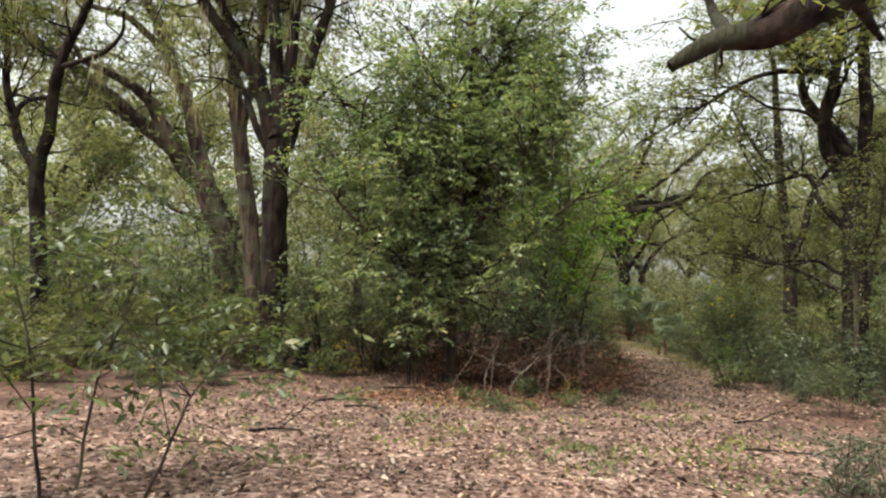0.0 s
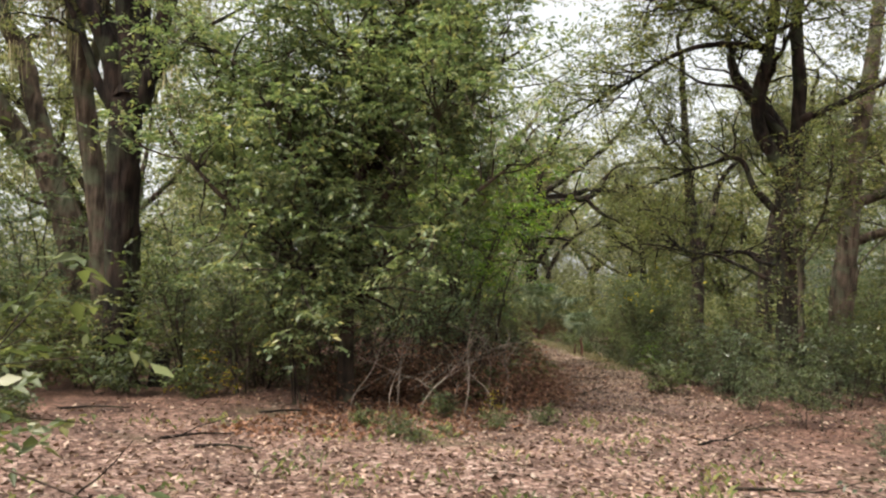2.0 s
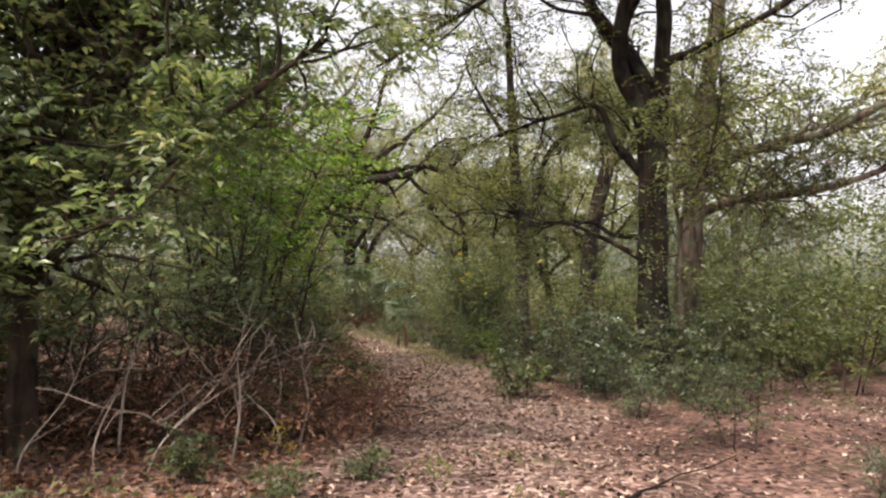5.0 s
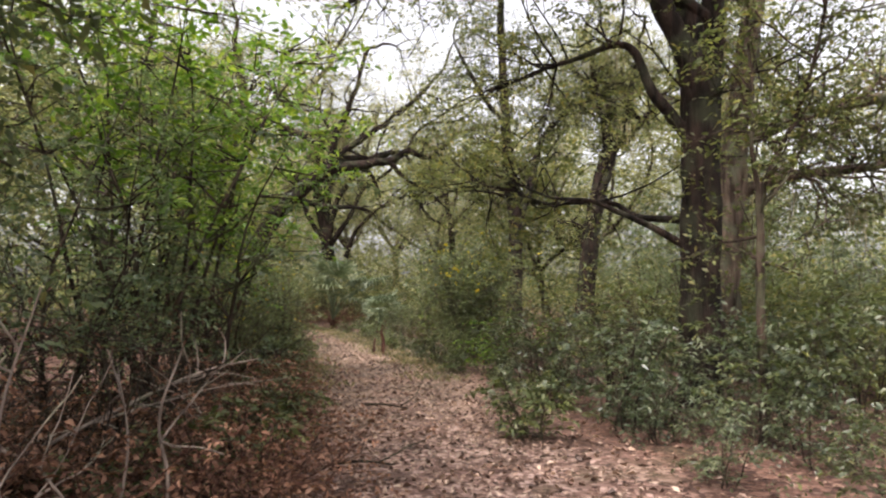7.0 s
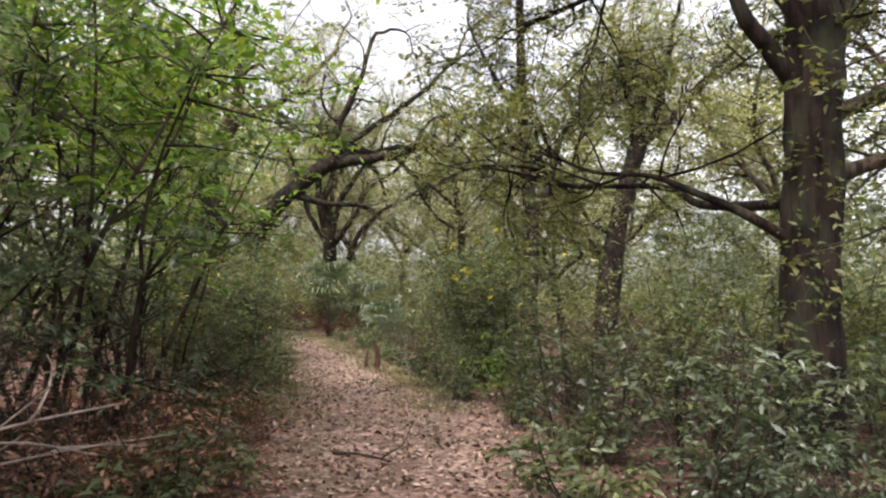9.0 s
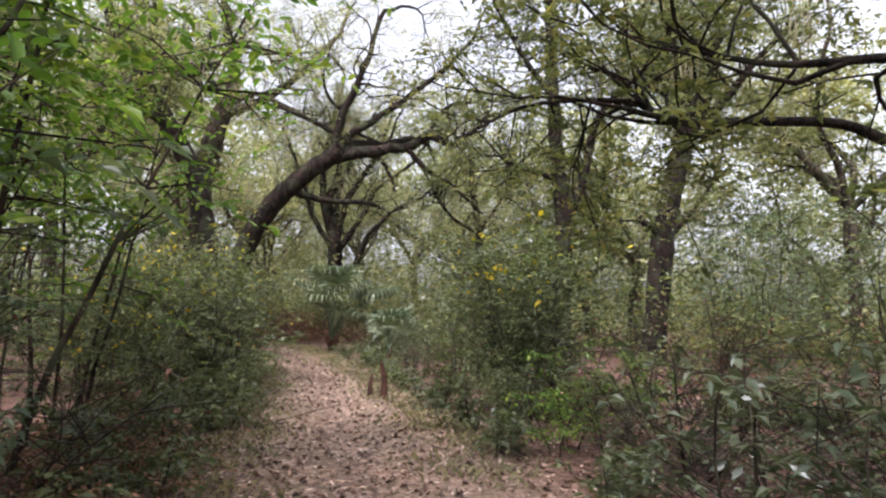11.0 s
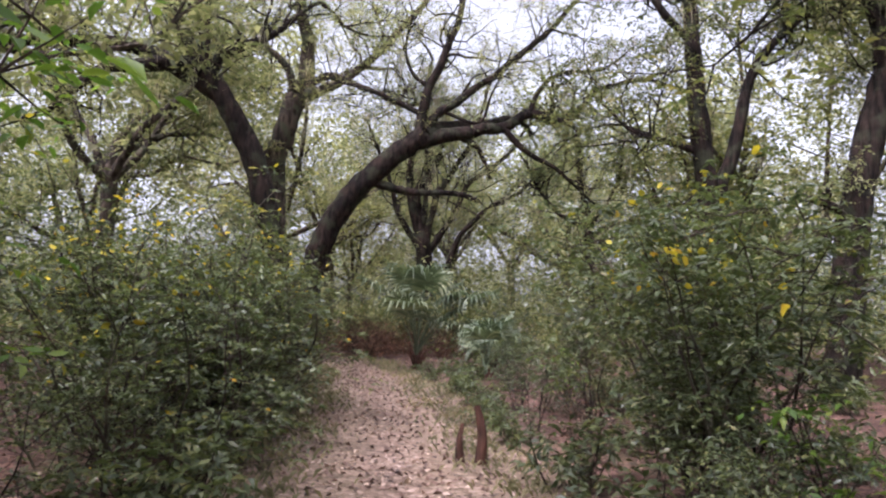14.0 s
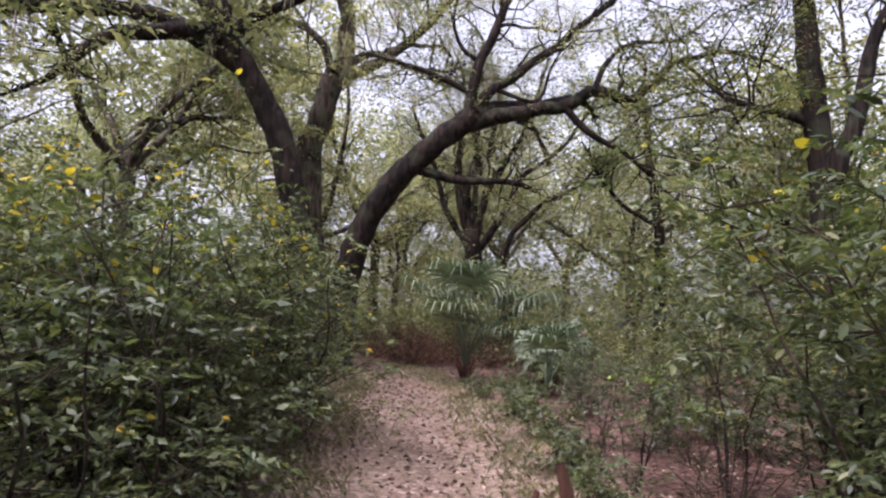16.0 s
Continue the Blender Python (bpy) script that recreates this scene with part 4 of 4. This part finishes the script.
scatter(wisp, [(8.6, 16.4, 0.7), (9.4, 18.4, 0.55), (9.2, 20.2, 0.5), (9.9, 23.8), (10.3, 26.4, 0.7), (9.9, 27.6, 0.5), (10.4, 29.6, 0.5), (11.2, 31.8, 0.5), (12.2, 33.6, 0.5), (8.0, 15.6, 0.7), (10.4, 13.8, 0.9), (12.6, 14.6), (-0.6, 13.2, 0.9), (-1.6, 14.0), (-2.6, 14.6), (-4.0, 15.6, 1.1), (-5.8, 13.6), (-7.4, 14.2, 1.1), (-9.0, 13.0), (17.2, 21.2, 1.1), (6.4, 34.6), (6.6, 36.4), (6.2, 40.8)], np.random.default_rng(119))
wild = shrub("shrub", "tangled green shrub under the trees", np.random.default_rng(108), 2.0, 2.2, 7, OAK_LEAF, 12, 0.11, 0.2, branch=12, fine=False)
scatter(wild, [(12.4, 16.4), (13.4, 17.6), (14.8, 16.6), (12.9, 14.8), (15.6, 18.6), (-4.4, 14.6), (-6.2, 14.4), (-8.2, 15.0), (-2.8, 15.8), (-7.0, 17.0), (-5.2, 17.2), (-9.8, 14.0), (-6.6, 10.6, 0.6), (-8.0, 10.4, 0.8), (-9.4, 11.4, 0.8), (-10.6, 12.6), (-7.4, 12.8, 0.7), (-10.6, 17.0), (-3.4, 18.4), (-1.6, 16.2), (-12.5, 15.5), (-8.4, 19.6), (14.6, 15.2), (17.8, 17.6), (19.4, 21.4), (20.6, 25.6), (19.0, 28.2), (15.4, 32.4), (13.8, 34.6), (12.6, 37.4), (22.0, 19.0), (23.4, 23.4), (4.0, 33.4), (5.2, 35.2), (2.4, 36.0), (6.0, 38.0), (3.4, 40.4), (5.2, 43.4), (10.2, 50.4, 1.3), (12.6, 49.0, 1.3), (8.4, 52.0, 1.3), (14.4, 46.8, 1.2), (15.8, 44.0, 1.2), (6.0, 53.0, 1.3)], np.random.default_rng(120), 0.8, 1.3)
brush = shrub("dead_brush", "reddish-brown dead brush heaped with dry leaves", np.random.default_rng(109), 0.9, 1.7, 9, DRY_LEAF, 11, 0.06, 0.22, bark=ROT, bare=0.0, branch=10, category="brush", lean=0.9)
scatter(brush, [(2.6, 13.4), (3.2, 13.0, 0.8), (1.6, 13.6), (3.4, 14.4), (2.2, 14.6, 1.1), (0.8, 14.2), (3.7, 16.0), (3.9, 17.2, 0.8), (3.1, 15.6, 1.1), (4.4, 18.8, 0.8), (4.6, 20.6, 0.7), (0.0, 14.0), (4.6, 23.0, 0.6), (9.9, 44.6, 1.4), (11.2, 45.6, 1.6), (12.6, 44.2, 1.4), (10.6, 48.6, 1.8), (9.4, 49.4, 1.7), (5.6, 44.6, 1.5), (5.0, 47.2, 1.7)], np.random.default_rng(121))

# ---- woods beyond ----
def wood_oak(rng, tall, leaf=HAZED_LEAF, label="moss-hung oak standing in the woods beyond"):
    # The default leaf colour carries the haze of distance.
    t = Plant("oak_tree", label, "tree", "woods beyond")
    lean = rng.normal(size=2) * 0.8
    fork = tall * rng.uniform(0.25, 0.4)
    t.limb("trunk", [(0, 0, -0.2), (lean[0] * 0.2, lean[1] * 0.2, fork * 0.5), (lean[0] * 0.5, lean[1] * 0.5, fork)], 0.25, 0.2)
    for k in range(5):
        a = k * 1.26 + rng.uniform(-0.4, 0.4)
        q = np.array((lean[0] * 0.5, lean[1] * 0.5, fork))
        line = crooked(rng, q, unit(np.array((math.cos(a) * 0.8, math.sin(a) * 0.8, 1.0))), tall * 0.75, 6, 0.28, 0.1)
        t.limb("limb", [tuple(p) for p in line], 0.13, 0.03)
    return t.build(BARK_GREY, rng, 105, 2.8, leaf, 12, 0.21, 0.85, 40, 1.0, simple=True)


r = np.random.default_rng(60)
for spots in (
    [(-16, 26), (1, 42), (-24, 34), (18, 60), (30, 32), (5, 62), (-17, 13)],
    [(-11, 32), (-2, 50), (12, 70), (27, 42), (36, 38), (-20, 20)],
    [(6.0, 62.0, 1.5), (24.0, 66.0, 1.5), (10.5, 70.0, 1.6), (-5, 36), (-14, 44), (22, 52), (34, 50), (-8, 56)],
    [(-3, 27), (26, 60), (33, 20), (-30, 26), (14, 76)],
):
    proto = wood_oak(r, r.uniform(11.5, 14.5))
    scatter(proto, spots, r, 0.85, 1.2)

r = np.random.default_rng(63)
proto = wood_oak(r, 9.5, OAK_LEAF, "slender oak with yellow-green leaves in the undergrowth")
scatter(proto, [(26.0, 44.0)], r, 0.9, 1.1)

r = np.random.default_rng(61)
bx, by = r.uniform(-40, 50, 6500), r.uniform(15, 76, 6500)
d = off_path(bx, by)
near = np.hypot(bx - 6, by - 22)
ok = (d > 4.5) & (clearing(bx, by) < 0.05) & ((near > 13) | (bx < -4)) & (r.uniform(0, 1, 6500) < np.where((bx > 16) & (by < 46) | (np.abs(bx - 9) < 13) & (by > 47), 0.85, np.where(near < 30, 0.55, 0.42))) & ~((bx > 8) & (bx < 16.5) & (by < 32))
bx, by = bx[ok], by[ok]
bz = r.uniform(0.1, 1.0, len(bx)) ** 1.5 * np.where(np.hypot(bx - 6, by - 22) > 30, 5.5, np.where((bx < 1) | (bx > 17), 6.0, 3.8))
pts = sprays(r, np.stack([bx, by, bz], axis=1), 46, 1.2, 0.8)
pts = pts[pts[:, 2] > 0.05]
# Undergrowth beyond 27 m takes the leaf colour paled for haze.
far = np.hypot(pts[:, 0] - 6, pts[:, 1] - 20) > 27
tagged(new("undergrowth", raw_mesh("undergrowth", *leaf_cloud(pts[far], 0.25, r), HAZED_LEAF)), "dense grey-green undergrowth filling the far woods, haze in its colour", "undergrowth", kind="stuff")
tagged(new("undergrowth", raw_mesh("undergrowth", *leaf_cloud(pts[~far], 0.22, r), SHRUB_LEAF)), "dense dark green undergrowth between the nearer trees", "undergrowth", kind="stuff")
r = np.random.default_rng(62)
n = 1050
a, q = r.uniform(-0.4, math.pi + 0.4, n), r.uniform(58, 90, n)
z = r.uniform(0, 1, n) ** 1.2 * 25 + 0.5
pts = sprays(r, np.stack([6 + q * np.cos(a), 24 + q * np.sin(a), z], axis=1), 150, 3.0, 0.8)
# Tree-line leaves are coloured pale in place of haze.
tagged(new("far_woods", raw_mesh("far_woods", *leaf_cloud(pts, 0.64, r), HAZED_LEAF)), "distant tree line of grey-green woods, haze in its colour", "woods", kind="stuff")


# ---- palms ----
def fan_leaf(rng, stalk, radius, blades=22):
    """A fan frond: an arched stalk and a folded fan of narrow blades whose ends hang down."""
    vs, fs = [], []
    a, tilt = rng.uniform(0, 6.28), rng.uniform(0.95, 1.54)
    out = np.array((math.cos(a), math.sin(a), 0.0))
    s = np.linspace(0, 1, 8)[:, None]
    line = out * stalk * (math.cos(tilt) * s + 0.18 * s * s) + np.array((0, 0, 1.0)) * stalk * (math.sin(tilt) * s - 0.16 * s ** 3)
    end, fwd = line[-1], unit(unit(line[-1] - line[-2]) + out * 0.2)
    side = unit(np.cross(fwd, (0, 0, 1.0)))
    upw = np.cross(side, fwd)
    at = 0
    for k in range(blades):
        b = (k / (blades - 1) - 0.5) * 4.0
        dirn = unit(fwd * math.cos(b) + side * math.sin(b) + upw * (0.12 + 0.25 * abs(math.sin(b))))
        ln = radius * (0.72 + 0.28 * math.cos(b * 0.7)) * rng.uniform(0.85, 1.1)
        wv = unit(np.cross(dirn, upw)) * radius * 0.03
        fall = np.array((0, 0, -1.0)) * ln * rng.uniform(0.25, 0.65)
        p1, p2, tip = end + dirn * ln * 0.4, end + dirn * ln * 0.72 + fall * 0.3, end + dirn * ln * 0.9 + fall
        fold = upw * radius * 0.02
        vs += [end, p1 + wv, p1 - fold, p1 - wv, p2 + wv * 0.8, p2 - fold, p2 - wv * 0.8, tip]
        fs += [(at + i, at + j, at + m) for i, j, m in ((0, 1, 2), (0, 2, 3), (1, 4, 5), (1, 5, 2), (2, 5, 6), (2, 6, 3), (4, 7, 5), (5, 7, 6))]
        at += 8
    return line, np.array(vs), np.array(fs)


def palm(label, rng, x, y, trunk, fronds, stalk, radius):
    z = float(height(np.array([x]), np.array([y]))[0])
    root = base_of("fan_palm", x, y, z, label, "palm", "palms")
    line = crooked(rng, (0, 0, -0.05), (0, 0, 1), trunk + 0.05, 8, 0.04, 0.1)
    part("trunk", raw_mesh("trunk", *tube(line, 0.15, 0.1, 10, 0.3), ROT, True), root)
    for k in range(int(trunk * 34)):
        a, q = k * 2.4, rng.uniform(0.1, 1.0) * trunk
        foot = np.array((0.11 * math.cos(a), 0.11 * math.sin(a), q))
        boot = np.array([foot, foot + np.array((0.1 * math.cos(a), 0.1 * math.sin(a), 0.14)), foot + np.array((0.15 * math.cos(a), 0.15 * math.sin(a), 0.3))])
        part("boot", raw_mesh("boot", *tube(boot, 0.04, 0.014, 5), ROT, True), root, "split brown leaf base" if k == 0 else "")
    for _ in range(fronds):
        ln, v, f = fan_leaf(rng, stalk * rng.uniform(0.6, 1.15), radius * rng.uniform(0.85, 1.1))
        fr = part("frond", raw_mesh("frond", v + line[-1], f, PALM), root)
        sv, sf = tube(ln + line[-1], 0.022, 0.011, 5)
        st = raw_mesh("stalk", sv, sf, PALM, True)
        part("stalk", st, fr)
    return root


r = np.random.default_rng(70)
palm("tall fan palm with drooping grey-green fronds at the path bend", r, 10.62, 38.5, 0.45, 19, 2.35, 1.25)
palm("low fan palm spreading beside the taller palm", r, 12.6, 37.6, 0.2, 10, 1.3, 1.1)
palm("low fan palm among shrubs near the path", r, 11.6, 34.8, 0.15, 9, 1.25, 0.95)
palm("low fan palm deep in the thicket", r, -1.8, 20.4, 0.2, 9, 1.4, 0.9)


# ---- loose things ----
def stick(name, label, pts, r0, r1, mat, category="branch", forks=0, seed=1, drop=True):
    rng = np.random.default_rng(seed)
    line = curve_points(pts, 6)
    x, y, z = line[0]
    root = base_of(name, x, y, z, label, category)
    part("stem", raw_mesh("stem", *tube(line - line[0], r0, r1, 7, 0.12), mat, True), root)
    for _ in range(forks):
        i = rng.integers(len(line) // 4, len(line) - 2)
        tan = unit(line[i + 1] - line[i])
        way = unit(tan + rng.normal(size=3) * 0.55 + np.array((0, 0, 0.1)))
        tw = crooked(rng, line[i] - line[0], way, rng.uniform(0.35, 0.9), 6, 0.13, 0.0)
        part("twig", raw_mesh("twig", *tube(tw, r0 * 0.5, 0.004, 5), mat, True), root)
    return root


BARE = "bare pale dead branch rising from the brush"
stick("dead_branch", BARE, [(2.62, 12.9, -0.05), (2.72, 12.95, 0.45), (2.66, 13.0, 0.85), (2.78, 13.05, 1.25)], 0.016, 0.006, DEAD, forks=2, seed=1)
stick("dead_branch", BARE, [(0.95, 13.2, -0.05), (0.97, 13.2, 0.5), (1.02, 13.25, 1.0)], 0.018, 0.009, DEAD, forks=1, seed=2)
stick("dead_branch", BARE, [(1.9, 12.3, -0.05), (1.98, 12.4, 0.5), (1.96, 12.5, 1.0), (2.1, 12.5, 1.6)], 0.014, 0.004, DEAD, forks=4, seed=3)
stick("dead_branch", BARE, [(2.4, 13.2, -0.05), (2.5, 13.3, 0.6), (2.42, 13.5, 1.1)], 0.013, 0.004, DEAD, forks=3, seed=4)
stick("dead_branch", "long pale fallen branch propped across dead brush", [(1.2, 13.6, 0.2), (2.2, 14.2, 0.62), (3.0, 14.8, 0.9), (3.6, 15.4, 0.95)], 0.018, 0.005, DEAD, forks=5, seed=5)
stick("dead_branch", "long pale fallen branch propped across dead brush", [(1.0, 14.2, 0.3), (2.1, 14.5, 0.55), (3.1, 15.2, 0.7), (4.0, 15.7, 0.72)], 0.016, 0.004, DEAD, forks=4, seed=6)
r = np.random.default_rng(95)
for x, y in [(1.2, 12.3), (1.7, 12.7), (0.8, 12.5), (2.0, 13.1), (2.3, 12.6), (1.4, 13.2), (2.9, 13.7), (3.3, 14.6), (0.2, 12.7)]:
    z = float(height(np.array([x]), np.array([y]))[0])
    a = r.uniform(0, 6.28)
    way = unit(np.array((math.cos(a) * 0.5, math.sin(a) * 0.5, 1.0)))
    stick("dead_vine", "thin crooked pale vine trailing over dead brush", [tuple(p) for p in crooked(r, (x, y, z - 0.05), way, r.uniform(1.1, 1.9), 7, 0.32, -0.02)], 0.011, 0.004, DEAD, "vine", 3, int(x * 100) + 7)
stick("broken_post", "short broken reddish snag beside the path", [(8.5, 25.7, -0.1), (8.53, 25.7, 0.3), (8.47, 25.73, 0.62)], 0.075, 0.035, ROT, "stump")
stick("broken_post", "low splintered reddish snag beside the path", [(8.32, 25.78, -0.1), (8.3, 25.8, 0.2), (8.34, 25.82, 0.42)], 0.06, 0.02, ROT, "stump")
stick("broken_post", "charred black stump at the clearing edge", [(-3.3, 15.0, -0.1), (-3.25, 15.0, 0.35), (-3.18, 15.0, 0.68)], 0.2, 0.11, CHAR, "stump")
stick("fallen_log", "dark rotting log lying on fallen leaves", [(-5.6, 11.3, 0.05), (-4.8, 11.2, 0.07), (-4.0, 11.25, 0.06)], 0.09, 0.06, BARK_DARKENED, "log")
for i, (x, y, a, ln) in enumerate([(-3.7, 11.9, 0.1, 0.9), (-1.9, 10.2, 0.3, 0.8), (-1.5, 9.9, -0.2, 0.7), (3.7, 8.2, -0.35, 1.1), (4.4, 10.0, 0.4, 0.7), (-1.1, 12.2, 0.2, 0.8), (5.5, 17.9, -0.9, 0.7), (-2.2, 7.6, 0.25, 0.6), (5.9, 23.2, 0.6, 0.8), (4.2, 14.9, -0.5, 0.6)]):
    q = (math.cos(a) * ln, math.sin(a) * ln)
    z = float(height(np.array([x]), np.array([y]))[0])
    stick("fallen_twig", "short dark twig lying on fallen leaves", [(x, y, z + 0.015), (x + q[0] * 0.5, y + q[1] * 0.5 + 0.04, z + 0.035), (x + q[0], y + q[1], z + 0.02)], 0.018, 0.008, BARK_DARKENED, "twig", 1, 80 + i)

r = np.random.default_rng(90)
sapling = shrub("sapling", "thin young sapling with sparse spreading leaves", np.random.default_rng(110), 2.0, 2.4, 4, SHRUB_LEAF, 12, 0.09, 0.2, branch=16, bare=0.4, category="sapling", lean=0.14)
scatter(sapling, [(-2.75, 4.9, 1.15), (6.6, 11.0, 0.5), (8.9, 13.2, 0.9), (11.3, 13.2, 1.0), (9.0, 22.0, 0.5), (9.6, 23.4, 0.6)], r, 0.95, 1.1)
fresh = shrub("sapling", "small sapling with fresh lime-green leaves", np.random.default_rng(111), 1.3, 0.9, 3, LIME_LEAF, 7, 0.075, 0.16, branch=8, bare=0.3, category="sapling")
scatter(fresh, [(8.9, 20.7, 0.8), (9.3, 21.0), (9.9, 21.7, 1.1), (10.7, 21.3, 1.2), (11.6, 22.6, 1.1), (10.4, 22.6, 1.1), (11.5, 29.6)], r)


gold = shrub("sapling", "small seedling with yellow autumn leaves", np.random.default_rng(112), 0.8, 0.7, 3, YELLOW_LEAF, 3, 0.08, 0.14, branch=5, bare=0.4, category="sapling")
scatter(gold, [(-2.4, 14.0), (-1.9, 13.7, 0.8), (2.3, 12.5, 0.45)], r)


def tufts(name, label, rng, spots, blades, tall, mat):
    """Grass blades in loose tufts."""
    c = np.repeat(np.array(spots), blades, axis=0)
    c = c + rng.normal(size=c.shape) * np.array((0.2, 0.2))
    n = len(c)
    b = np.stack([c[:, 0], c[:, 1], height(c[:, 0], c[:, 1]) - 0.01], axis=1)
    a = rng.uniform(0, 6.28, n)
    o = np.stack([np.cos(a), np.sin(a), np.zeros(n)], axis=1)
    s = np.stack([-np.sin(a), np.cos(a), np.zeros(n)], axis=1) * 0.004
    h = (tall * rng.uniform(0.4, 1.2, n))[:, None]
    up = np.array((0, 0, 1.0))
    v = np.stack([b - s, b + s, b + up * h * 0.7 + o * h * 0.25 + s, b + up * h * 0.85 + o * h * 0.8], axis=1).reshape(-1, 3)
    k = np.arange(n)[:, None] * 4
    f = np.concatenate([k + np.array([[0, 1, 2]]), k + np.array([[0, 2, 3]])])
    tagged(new(name, raw_mesh(name, v, f, mat)), label, "grass", kind="stuff")


r = np.random.default_rng(91)
spots = [(3.2, 8.0), (3.3, 8.2), (0.4, 8.6), (0.1, 8.3), (-0.6, 7.6), (1.0, 10.3), (1.3, 10.4), (0.7, 10.7), (-0.4, 9.2), (-2.4, 8.0)] + [(r.uniform(-4, 5), r.uniform(6, 12)) for _ in range(45)]
tufts("grass", "sparse green grass tufts among the leaves", r, spots, 26, 0.09, GRASS)
spots = []
for y in np.arange(20, 46, 0.16):
    x = float(np.interp(y, LINE[:, 1], LINE[:, 0]))
    for side in (-1, 1):
        spots.append((x + side * r.uniform(0.8, 1.7), y))
tufts("path_grass", "straw-coloured grass fringing the far path", r, spots, 26, 0.11, STRAW)
